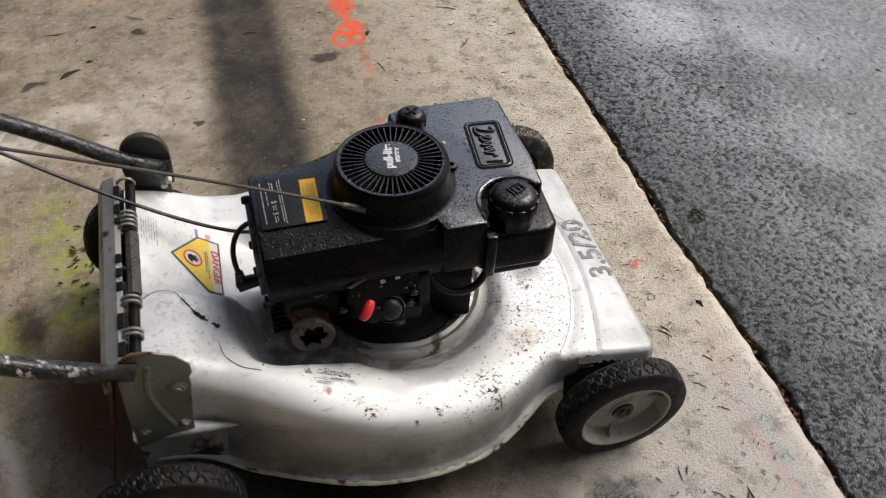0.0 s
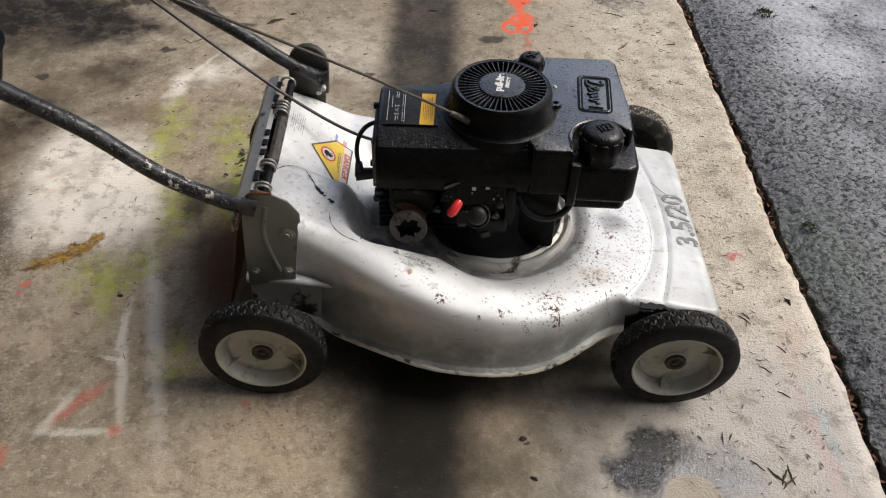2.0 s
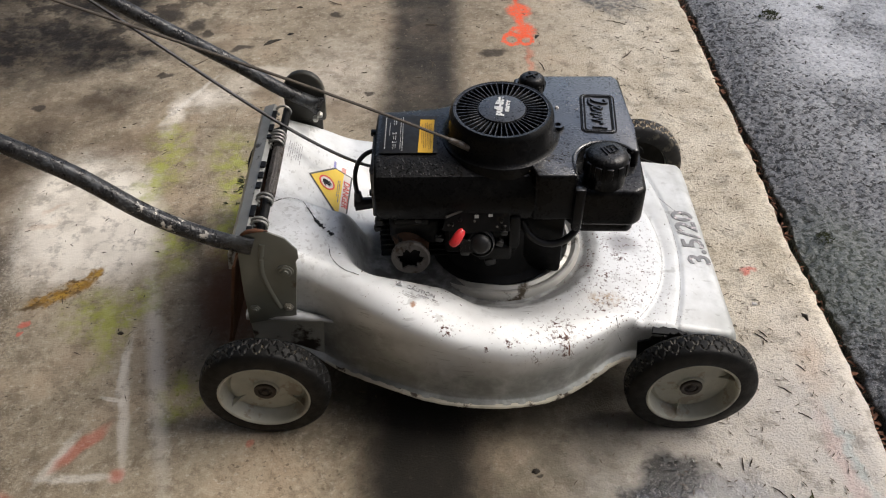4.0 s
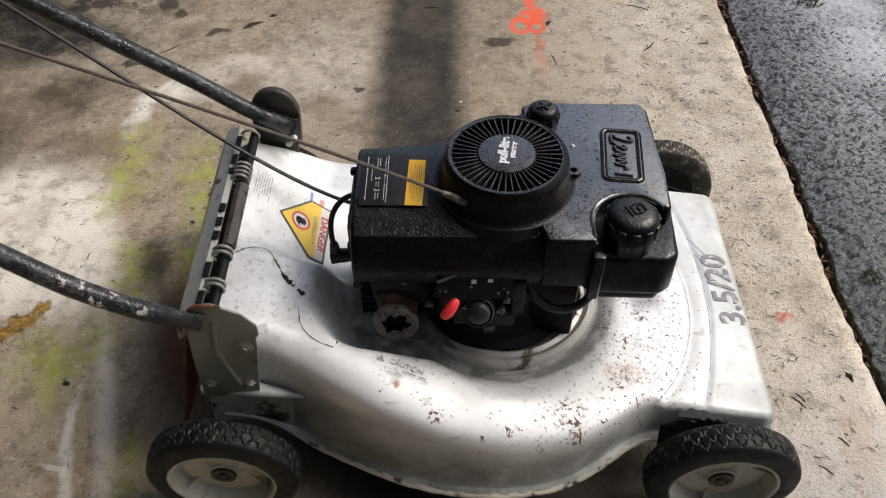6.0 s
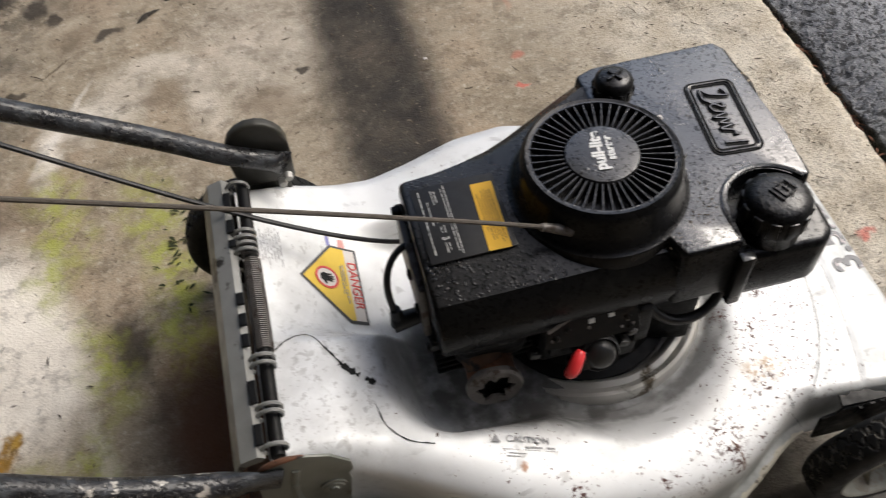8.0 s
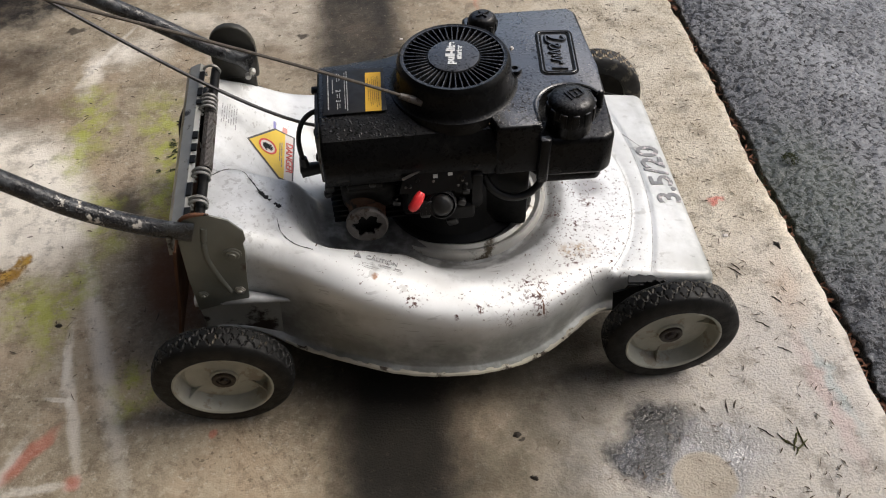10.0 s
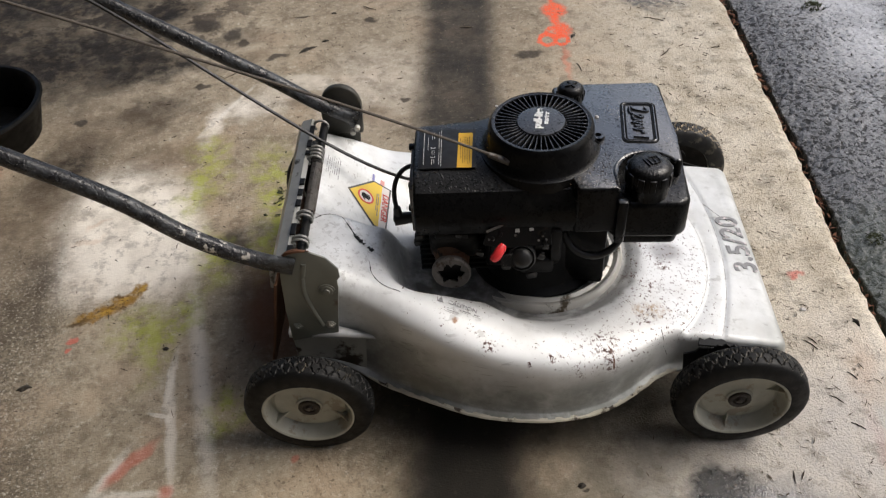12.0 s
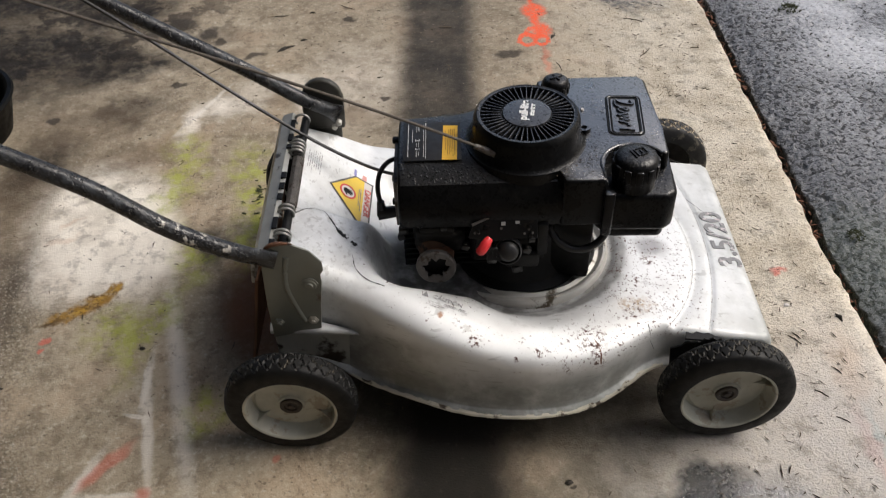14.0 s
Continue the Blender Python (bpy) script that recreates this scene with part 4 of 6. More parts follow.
def decal(plan, lift, n=6):
    """A thin sticker with the given plan outline, laid on the deck."""
    bm = bmesh.new()
    ring = []
    for i, (x0, y0) in enumerate(plan):
        x1, y1 = plan[(i + 1) % len(plan)]
        ring += [(x0 + (x1 - x0) * k / n, y0 + (y1 - y0) * k / n) for k in range(n)]
    cx, cy = sum(p[0] for p in ring) / len(ring), sum(p[1] for p in ring) / len(ring)
    loops = [[bm.verts.new(on_deck(cx + (x - cx) * s, cy + (y - cy) * s, lift)) for x, y in ring] for s in (1.0, 0.75, 0.5, 0.25)]
    c = bm.verts.new(on_deck(cx, cy, lift))
    for a, b in zip(loops, loops[1:]):
        for k in range(len(ring)):
            bm.faces.new((a[k], a[(k + 1) % len(ring)], b[(k + 1) % len(ring)], b[k]))
    for k in range(len(ring)):
        bm.faces.new((loops[-1][k], loops[-1][(k + 1) % len(ring)], c))
    return bm


def bars(m, rows, material, parent, name="print_line"):
    """Unreadable print: lines (x, y, length, height) of short bars in the plane of m."""
    bm, rnd = bmesh.new(), random.Random(len(rows))
    for x, y, w, h in rows:
        u = -w / 2
        while u < w / 2 - 0.001:
            ln = min(rnd.uniform(0.0022, 0.0065), w / 2 - u)
            box(bm, (ln, h * rnd.uniform(0.8, 1.1), 0.0003), m @ Matrix.Translation((x + u + ln / 2, y, 0)))
            u += ln + rnd.uniform(0.0007, 0.0014)
    return part(name, bm, material, parent, "", False)


def skin_bars(x, y, along, rows, material, parent, name="faded_text"):
    """Unreadable print that follows the deck's skin: bars (x, y, length, height) round a place."""
    a = Vector(along).normalized()
    whole = bmesh.new()
    for u, v, w, h in rows:
        n = max(1, round(w / 0.004))
        for k in range(n):
            if n > 3 and (k * 7 + round(u * 4000)) % 5 == 0:
                continue
            u0, u1 = u - w / 2 + w * k / n, u - w / 2 + w * (k + 0.94) / n
            q = [whole.verts.new(on_deck(x + a.x * p - a.y * r, y + a.y * p + a.x * r, 0.0009)) for p, r in ((u0, v - h / 2), (u1, v - h / 2), (u1, v + h / 2), (u0, v + h / 2))]
            whole.faces.new(q)
    return part(name, whole, material, parent, "", False)


# warning sticker on the ramp behind the engine
warn = part("warning_sticker", decal([(0.049, 0.322), (0.084, 0.375), (0.112, 0.375), (0.110, 0.268), (0.091, 0.267)], 0.0008), plain("sticker_border", (0.07, 0.07, 0.07), 0.5, vary=0.3, grain=90), deck, "worn yellow and white danger sticker")
part("yellow_field", decal([(0.0525, 0.322), (0.0855, 0.3715), (0.0985, 0.3715), (0.0975, 0.2715), (0.0925, 0.2710)], 0.0014), M_STICKER_Y, warn)
part("white_field", decal([(0.0985, 0.3715), (0.1095, 0.3715), (0.1080, 0.2720), (0.0975, 0.2715)], 0.0014), M_STICKER_W, warn)
part("danger_lettering", words("DANGER", 0.0165, deck_axes(0.1042, 0.321, (0, -1), 0.0022)), M_STICKER_R, warn, "red lettering that reads DANGER")
bars(deck_axes(0.0935, 0.321, (0, -1), 0.0022), [(-0.012, 0.0012, 0.03, 0.0016), (0.018, 0.0012, 0.02, 0.0016), (-0.005, -0.0022, 0.04, 0.0014)], M_PRINT, warn)
bm = bmesh.new()
lathe(bm, [(0.0125, 0), (0.0155, 0), (0.0155, 0.0004), (0.0125, 0.0004)], 28, deck_axes(0.076, 0.325, (0, 1), 0.002), True)
part("red_ring", bm, M_STICKER_R, warn)
bm = bmesh.new()
lathe(bm, [(0.0, 0.0), (0.0124, 0.0)], 28, deck_axes(0.076, 0.325, (0, 1), 0.002))
part("white_disc", bm, M_STICKER_W, warn)
bm = bmesh.new()
sm = deck_axes(0.076, 0.324, (0, -1), 0.0026)
prism(bm, [(-0.007, -0.004), (-0.004, -0.008), (0.003, -0.008), (0.005, -0.003), (0.004, 0.001), (-0.006, 0.001)], 0, 0.0003, 0, 1, 0, sm)
for x, y, ln, turn in ((-0.0050, 0.003, 0.0075, 14), (-0.0022, 0.0045, 0.009, 5), (0.0006, 0.0045, 0.009, -4), (0.0034, 0.0035, 0.0075, -14), (0.0062, -0.003, 0.006, -50)):
    box(bm, (0.0021, ln, 0.0003), sm @ Matrix.Translation((x, y, 0.0002)) @ Matrix.Rotation(radians(turn), 4, "Z"))
part("dark_symbol", bm, M_BLACK, warn)
# smaller prints
part("blue_mark", decal([(0.082, 0.374), (0.086, 0.374), (0.085, 0.390), (0.082, 0.390)], 0.0008, 3), M_STICKER_B, deck, "faded blue strip")
part("red_mark", decal([(0.094, 0.375), (0.101, 0.375), (0.101, 0.386), (0.095, 0.386)], 0.0008, 3), M_STICKER_F, deck, "faded red strip")
skin_bars(0.024, 0.352, (0, -1), [(0, 0.0105, 0.054, 0.0011), (-0.003, 0.0075, 0.048, 0.0011), (0.002, 0.0045, 0.050, 0.0011), (-0.004, 0.0015, 0.044, 0.0011), (0, -0.0015, 0.054, 0.0011), (0.003, -0.0045, 0.040, 0.0011), (-0.002, -0.0075, 0.046, 0.0011)], M_GREYPRINT, deck)
part("number_lettering", words("3.5/20", 0.053, deck_axes(0.687, 0.282, (-0.06, 1), 0.001), 0.0002, 0.0011), M_PRINT, deck, "worn dark stencil lettering that reads 3.5/20")
part("caution_lettering", words("CAUTION", 0.0098, deck_axes(0.235, 0.0840, (1, -0.22), 0.0012), 0.0002, 0.0001), M_GREYPRINT, deck, "faded lettering that reads CAUTION")
skin_bars(0.2325, 0.0750, (1, -0.22), [(0.010, 0.0018, 0.034, 0.0022), (0, -0.0012, 0.058, 0.0006), (-0.010, -0.005, 0.026, 0.0009), (-0.012, -0.008, 0.018, 0.0009)], M_GREYPRINT, deck)
bm = bmesh.new()
prism(bm, [(-0.005, -0.004), (0.005, -0.004), (0, 0.005)], 0, 0.0003, 0, 1, 0, deck_axes(0.204, 0.0905, (1, -0.22), 0.0012))
part("caution_mark", bm, M_GREYPRINT, deck)


def crack(points, width, seed, material=M_BLACK, label="dark ragged crack in the paint"):
    """A ragged hairline in the paint."""
    bm = bmesh.new()
    rnd = random.Random(seed)
    line = spline([(x, y, 0) for x, y in points], 6)
    lo, hi = [], []
    for i, p in enumerate(line):
        d = (line[min(i + 1, len(line) - 1)] - line[max(i - 1, 0)]).normalized()
        s, w = Vector((-d.y, d.x, 0)), width * rnd.uniform(0.35, 1.3)
        a, b = p + s * w + s * rnd.uniform(-1, 1) * width * 0.5, p - s * w
        lo.append(bm.verts.new(on_deck(a.x, a.y, 0.0006)))
        hi.append(bm.verts.new(on_deck(b.x, b.y, 0.0006)))
    for i in range(len(line) - 1):
        bm.faces.new((lo[i], lo[i + 1], hi[i + 1], hi[i]))
    return part("crack", bm, material, deck, label, False)


crack([(0.012, 0.213), (0.030, 0.227), (0.048, 0.231), (0.063, 0.211), (0.078, 0.187)], 0.0009, 1)
crack([(0.074, 0.193), (0.082, 0.184), (0.090, 0.178)], 0.0034, 2)
crack([(0.095, 0.174), (0.100, 0.170), (0.103, 0.167)], 0.0036, 3)
crack([(0.099, 0.146), (0.105, 0.121), (0.122, 0.103), (0.146, 0.095)], 0.0006, 4)
crack([(0.525, 0.080), (0.528, 0.066), (0.531, 0.049)], 0.0005, 5)
crack([(0.650, 0.378), (0.668, 0.352), (0.686, 0.336)], 0.0005, 6)
crack([(0.443, 0.046), (0.449, 0.032), (0.450, 0.020)], 0.0012, 7, M_RUST, "red-brown rust run in the paint")


crack([(0.657 - 0.9 * (y - 0.29) ** 2, y) for y in (0.44, 0.40, 0.35, 0.30, 0.25, 0.20, 0.15, 0.10, 0.08)], 0.0005, 8, M_GREYPRINT, "thin grey line along a seam pressed across the deck")
# soft shade of the dome's crease, drawn as a grey line
crack([(0.36 + 0.2665 * math.cos(radians(a)), 0.26 + 0.2665 * math.sin(radians(a))) for a in range(-44, 52, 8)], 0.0006, 9, M_GREYPRINT, "grey line drawing the shade of the dome's crease")


# wheels
M_GREASE = plain("greasy_brown_steel", (0.022, 0.015, 0.010), 0.45, 0.2, vary=0.5, grain=110, bump=0.3)
def wheel(outward, rubber, groove):
    """A wheel round the origin, axle along y, its outer face at y = 0; outward -1 or 1."""
    ob = thing("wheel", (0, 0, 0), "", "")
    for key in ("label", "category"):
        if key in ob:
            del ob[key]
    turn = Matrix.Rotation(radians(90), 4, "X") if outward < 0 else Matrix.Rotation(radians(-90), 4, "X")
    # z of the lathe points outwards
    bm = bmesh.new()
    steps, rows, cut = 480, [], {}
    prof = [(0.066, -0.003), (0.0675, 0.0002), (0.072, 0.0016), (0.080, 0.0012), (0.088, -0.0004), (0.0925, -0.0026), (0.0950, -0.0052)]
    tread = [(0.0975 - 0.0016 * abs(k - 8) / 8, -0.0075 - 0.0265 * k / 16) for k in range(17)]
    back = [(0.0950, -0.036), (0.090, -0.040), (0.080, -0.042), (0.066, -0.040)]
    for n, (r, z) in enumerate(prof + tread + back):
        ring = []
        for i in range(steps):
            a, rr, deep = 2 * math.pi * i / steps, r, 0.0
            if len(prof) <= n < len(prof) + 17:
                # interlocking wavy ribs: two families of zigzag grooves
                u, v = i / steps * 60, (n - len(prof)) / 16 * 3.2
                wave = 0.16 * math.sin(2 * math.pi * v)
                g = min(abs((u + v * 0.9 + wave) % 2 - 1), abs((u - v * 0.9 - wave) % 2 - 1))
                deep = 1 - ease(g, 0.05, 0.17)
                rr = r - 0.0026 * deep
            ring.append(bm.verts.new(turn @ Vector((rr * math.cos(a), rr * math.sin(a), z))))
            cut[ring[-1]] = deep
        rows.append(ring)
    for a, b in zip(rows, rows[1:]):
        for i in range(steps):
            f = bm.faces.new((a[i], a[(i + 1) % steps], b[(i + 1) % steps], b[i]))
            f.material_index = 1 if sum(cut[v] for v in f.verts) > 1.2 else 0
    part("tyre", bm, (rubber, groove), ob, "worn black rubber tyre with a wavy diamond tread", True, 35)
    bm = bmesh.new()
    lathe(bm, [(0.0, -0.013), (0.0165, -0.013), (0.0195, -0.0135), (0.0205, -0.0165), (0.024, -0.0185), (0.040, -0.0195), (0.0525, -0.0200), (0.0555, -0.0230), (0.0590, -0.0235), (0.0615, -0.0200), (0.0632, -0.0060), (0.0645, -0.0005), (0.0665, 0.0012), (0.0685, 0.0010), (0.0695, -0.002), (0.0695, -0.038), (0.066, -0.038), (0.064, -0.030), (0.022, -0.030), (0.020, -0.036), (0.0, -0.036)], 72, turn)
    rim = part("rim", bm, M_RIM, ob, "dirty off-white plastic rim", True, 30)
    for k in range(3):
        bm = bmesh.new()
        a = radians(20 + 120 * k)
        prism(bm, [(0.034, -0.0200), (0.0630, -0.0240), (0.0630, -0.0060), (0.0585, -0.0095), (0.050, -0.0155), (0.042, -0.0185)], -0.0012, 0.0012, 0.0005, 1, 0.0, turn @ Matrix.Rotation(a, 4, "Z") @ Matrix.Rotation(radians(90), 4, "X"))
        part("spoke", bm, M_RIM, rim)
    bm = bmesh.new()
    lathe(bm, [(0.0, -0.0085), (0.0045, -0.0085), (0.0055, -0.0095), (0.0062, -0.0115), (0.0095, -0.0125), (0.0105, -0.0105), (0.0145, -0.0095), (0.0160, -0.0100), (0.0168, -0.0130), (0.0168, -0.016)], 28, turn)
    part("axle_bolt", bm, M_GREASE, ob, "grimy black axle bolt and washer")
    # black disc in place of the shade inside the hollow wheel
    bm = bmesh.new()
    lathe(bm, [(0.0, -0.0375), (0.020, -0.0375), (0.021, -0.032), (0.062, -0.032), (0.0645, -0.034)], 48, turn)
    part("wheel_back", bm, M_BLACK, ob, "black disc painting the shade inside the hollow wheel")
    return ob


for x, y, out in ((0.001, -0.009, -1), (0.635, -0.008, -1), (-0.005, 0.538, 1), (0.632, 0.560, 1)):
    w = wheel(out, M_DUSTY if out > 0 and x > 0.3 else M_RUBBER, M_CAKED if out > 0 and x > 0.3 else M_DUSTY if x < 0.3 else M_DUST)
    w.parent = mower
    size = 1.05 if x < 0 else 1.0
    w.location, w.scale = (x, y, 0.0918 * size), (size, size, size)
    w.rotation_euler = (0, radians(-70 if x < 0.3 else 0), 0)
# stub axles and height levers
for x, y0, y1 in ((0.0, 0.03, 0.505), (0.630, 0.03, 0.525)):
    bm = bmesh.new()
    tube(bm, [Vector((x, y0, 0.092)), Vector((x, y1, 0.092))], 0.006)
    part("axle", bm, M_BLACK, mower, "thin dark steel axle")
for y, s in ((0.054, 1), (0.498, -1)):
    bm = bmesh.new()
    prism(bm, [(0.562, 0.085), (0.690, 0.075), (0.690, 0.118), (0.640, 0.136), (0.632, 0.148), (0.576, 0.152), (0.573, 0.143), (0.556, 0.140)], -0.0015, 0.0015, 0.0006, 1, 0.0, axes((0, y, 0), (1, 0, 0), (0, 0, 1)))
    prism(bm, [(0.574, y), (0.578, y + s * 0.014), (0.586, y + s * 0.010), (0.594, y + s * 0.016), (0.603, y + s * 0.012), (0.612, y + s * 0.015), (0.620, y + s * 0.009), (0.631, y + s * 0.008), (0.636, y + s * 0.003), (0.632, y)], 0.1500, 0.1535, 0.0006, 1, 0.0, Matrix.Translation((0.6, 0, 0.1515)) @ Matrix.Rotation(radians(9), 4, "Y") @ Matrix.Translation((-0.6, 0, -0.1500)))
    ragged = [(0.576, 0.148), (0.578, 0.160), (0.584, 0.158), (0.588, 0.166), (0.595, 0.163), (0.600, 0.167), (0.607, 0.160), (0.612, 0.164), (0.618, 0.158), (0.624, 0.160), (0.630, 0.152), (0.632, 0.146)]
    prism(bm, ragged, -0.0012, 0.0012, 0.0004, 1, 0.0, axes((0.012, y - s * 0.006, 0), (1, 0, 0), (0, 0, 1)))
    part("height_bracket", bm, M_BLACK, mower, "black rusted height adjuster plate with a torn edge")


# handle brackets, near and far
def handle_bracket(y, side):
    face = axes((0, y, 0), (1, 0, 0), (0, 0, 1))
    bm = bmesh.new()
    prism(bm, [(-0.018, 0.172), (0.053, 0.190), (0.058, 0.235), (0.066, 0.286), (0.0645, 0.300), (0.0705, 0.306), (0.0705, 0.322), (0.056, 0.344), (0.036, 0.355), (0.014, 0.358), (-0.001, 0.350), (-0.011, 0.312), (-0.016, 0.24)], -0.0015, 0.0015, 0.001, 2, 0.0, face)
    ob = part("handle_bracket", bm, M_BRACKET, mower, "grey-green pressed steel bracket with an embossed rib")
    line = spline([(0.025, y, 0.334), (0.018, y, 0.300), (0.017, y, 0.272), (0.024, y, 0.236), (0.032, y, 0.207)], 6)
    bm = bmesh.new()
    tube(bm, line, 0.0042, 10)
    part("embossed_rib", bm, M_BRACKET, ob)
    for x, z, r in ((0.049, 0.282, 0.0095), (0.044, 0.209, 0.0062), (-0.005, 0.206, 0.0062)):
        bm = bmesh.new()
        t = Matrix.Translation((x, y - side * 0.001, z)) @ Matrix.Rotation(radians(90 * side), 4, "X")
        lathe(bm, [(0.0, 0.006), (r * 0.45, 0.0058), (r * 0.55, 0.004), (r * 0.9, 0.0036), (r, 0.0025), (r * 1.25, 0.0022), (r * 1.25, 0.0)], 18 if r > 0.009 else 6, t)
        part("bolt", bm, M_ZINC if z < 0.22 and x > 0 else M_BRACKET, ob)
    return ob


bracket = handle_bracket(0.068, 1)
bm = bmesh.new()
tube(bm, spline([(-0.004, 0.068, 0.346), (0.006, 0.067, 0.355), (0.020, 0.067, 0.3585), (0.036, 0.068, 0.3560)], 6), lambda u: 0.0030 * math.sin(math.pi * (0.1 + 0.8 * u)), 8)
part("rusty_edge", bm, M_RUST, bracket, "orange rusted upper edge")
# bulge and skirt under the near bracket
bm = bmesh.new()
fold = spline([(-0.022, 0.079, 0.180), (0.03, 0.075, 0.183), (0.075, 0.071, 0.179), (0.122, 0.074, 0.162)], 8)
tube(bm, fold, lambda u: 0.010 * (1 - 0.9 * max(0, u - 0.45) / 0.55), 14, lambda u: (1.0, 0.9))
part("deck_fold", bm, M_DECK, deck, "dented silver fold over the rear wheel")
for y in (0.079, 0.452):
    bm = bmesh.new()
    prism(bm, [(-0.022, 0.100), (0.04, 0.110), (0.10, 0.066), (0.122, 0.105), (0.118, 0.150), (0.07, 0.178), (-0.020, 0.176)], -0.003, 0.003, 0.002, 1, 0.0, axes((0, y, 0), (1, 0, 0), (0, 0, 1)))
    part("side_plate", bm, M_SIDE, mower, "grimy silver side plate behind the wheel")
bm = bmesh.new()
prism(bm, [(r * math.cos(radians(d)), r * math.sin(radians(d))) for d, r in ((0, 0.010), (30, 0.004), (62, 0.008), (95, 0.0035), (128, 0.011), (160, 0.004), (188, 0.008), (225, 0.0035), (262, 0.010), (300, 0.004), (322, 0.007), (345, 0.0035))], 0.0, 0.0008, 0, 1, 0, Matrix.Translation((0.102, 0.0745, 0.140)) @ Matrix.Rotation(radians(90), 4, "X"))
part("rust_star", bm, M_BLACK, mower, "black chipped star of rust")
# the far bracket: dark, round topped
bm = bmesh.new()
plan = [(0.002, 0.262), (0.066, 0.262), (0.068, 0.30)] + [(0.034 + 0.034 * math.cos(radians(a)), 0.322 + 0.036 * math.sin(radians(a))) for a in range(0, 181, 20)] + [(-0.002, 0.30)]
prism(bm, plan, -0.007, 0.007, 0.004, 3, 0.0, axes((0, 0.457, 0), (1, 0, 0), (0, 0, 1)))
prism(bm, [(0.004, 0.205), (0.056, 0.205), (0.060, 0.270), (0.002, 0.270)], -0.004, 0.004, 0.002, 1, 0.0, axes((0, 0.459, 0), (1, 0, 0), (0, 0, 1)))
farb = part("far_bracket", bm, M_BLACK, mower, "dark olive round-topped handle bracket")
farb.data.materials[0] = plain("olive_black", (0.034, 0.032, 0.024), 0.5, vary=0.3, grain=40)
for x, z in ((0.052, 0.280), (0.060, 0.288)):
    bm = bmesh.new()
    lathe(bm, [(0.0, 0.008), (0.004, 0.008), (0.005, 0.006), (0.005, 0.0)], 10, Matrix.Translation((x, 0.434, z)) @ Matrix.Rotation(radians(90), 4, "X"))
    part("bolt", bm, M_COLLAR, farb)


# handle: two bowed tubes joined by a crossbar out of reach
def handle_line(y, start):
    pts = start + [(-0.192, 0.462), (-0.297, 0.530), (-0.402, 0.598), (-0.60, 0.735), (-0.82, 0.90)]
    return [Vector((p.x, y, p.z)) for p in spline([(x, 0, z) for x, z in pts], 6)]


flatten = lambda u: (1 - 0.55 * (1 - ease(u, 0.03, 0.10)), 1 + 0.35 * (1 - ease(u, 0.03, 0.10)))
near_line = handle_line(0.064, [(0.012, 0.331), (-0.042, 0.351), (-0.112, 0.392)])
blade = lambda u: (1 - 0.62 * (1 - ease(u, 0.03, 0.12)), 1 + 0.60 * (1 - ease(u, 0.03, 0.13)))
far_line = handle_line(0.443, [(0.061, 0.296), (0.044, 0.306), (-0.002, 0.332), (-0.072, 0.383)])
top = bezier([near_line[-1], near_line[-1] + Vector((-0.05, 0.0, 0.05)), near_line[-1] + Vector((-0.06, 0.03, 0.06)), near_line[-1] + Vector((-0.06, 0.09, 0.06))], 8)[1:]
top += [Vector((p.x, 0.507 - p.y, p.z)) for p in top[::-1]]
bm = bmesh.new()
line = near_line + top + far_line[::-1]
tube(bm, line, 0.0115, 16, lambda u: flatten(u * 2) if u < 0.5 else blade(2 - 2 * u))
part("handle", bm, M_HANDLE, mower, "bowed black tube handle with chipped paint")

# rear door: hinge rod, spring, slotted strip and hanging flap
rear = []
bm = bmesh.new()
tube(bm, [Vector((0.006, 0.100, 0.294)), Vector((0.010, 0.415, 0.308))], 0.0070, 10)
rod = part("hinge_rod", bm, M_BLACK, mower, "dark steel hinge rod along the rear edge")
bm = bmesh.new()
helix = []
for i in range(0, 5 * 10 + 1):
    u = i / 50
    a = 2 * math.pi * i / 10
    helix.append(Vector((0.008 + 0.0078 * math.cos(a), 0.318 + 0.030 * u, 0.3030 + 0.0013 * u + 0.0078 * math.sin(a))))
tube(bm, helix, 0.0017, 6)
part("torsion_spring", bm, M_DULL, rod, "coiled steel spring")
bm = bmesh.new()
helix = []
for i in range(0, 46 * 8 + 1):
    u, a = i / 368, 2 * math.pi * i / 8
    helix.append(Vector((0.0085 + 0.0085 * math.cos(a), 0.208 + 0.106 * u, 0.2985 + 0.0048 * u + 0.0085 * math.sin(a))))
tube(bm, helix, 0.0010, 5)
part("door_spring", bm, M_DULL, rod, "fine coiled steel door spring")
bm = bmesh.new()
prof = [(-0.040, 0.255), (-0.036, 0.285), (-0.026, 0.303), (-0.010, 0.308), (-0.004, 0.302), (-0.008, 0.297), (-0.024, 0.293), (-0.030, 0.280), (-0.034, 0.255)]
cols = [[bm.verts.new((x, y, z + 0.012 * (y - 0.1) / 0.32)) for x, z in prof] for y in (0.098, 0.20, 0.31, 0.418)]
for a, b in zip(cols, cols[1:]):
    for k in range(len(prof)):
        bm.faces.new((a[k], b[k], b[(k + 1) % len(prof)], a[(k + 1) % len(prof)]))
bm.faces.new(cols[0])
bm.faces.new(cols[-1][::-1])
door = part("rear_door", bm, M_DOOR, mower, "grey steel rear discharge door strip")
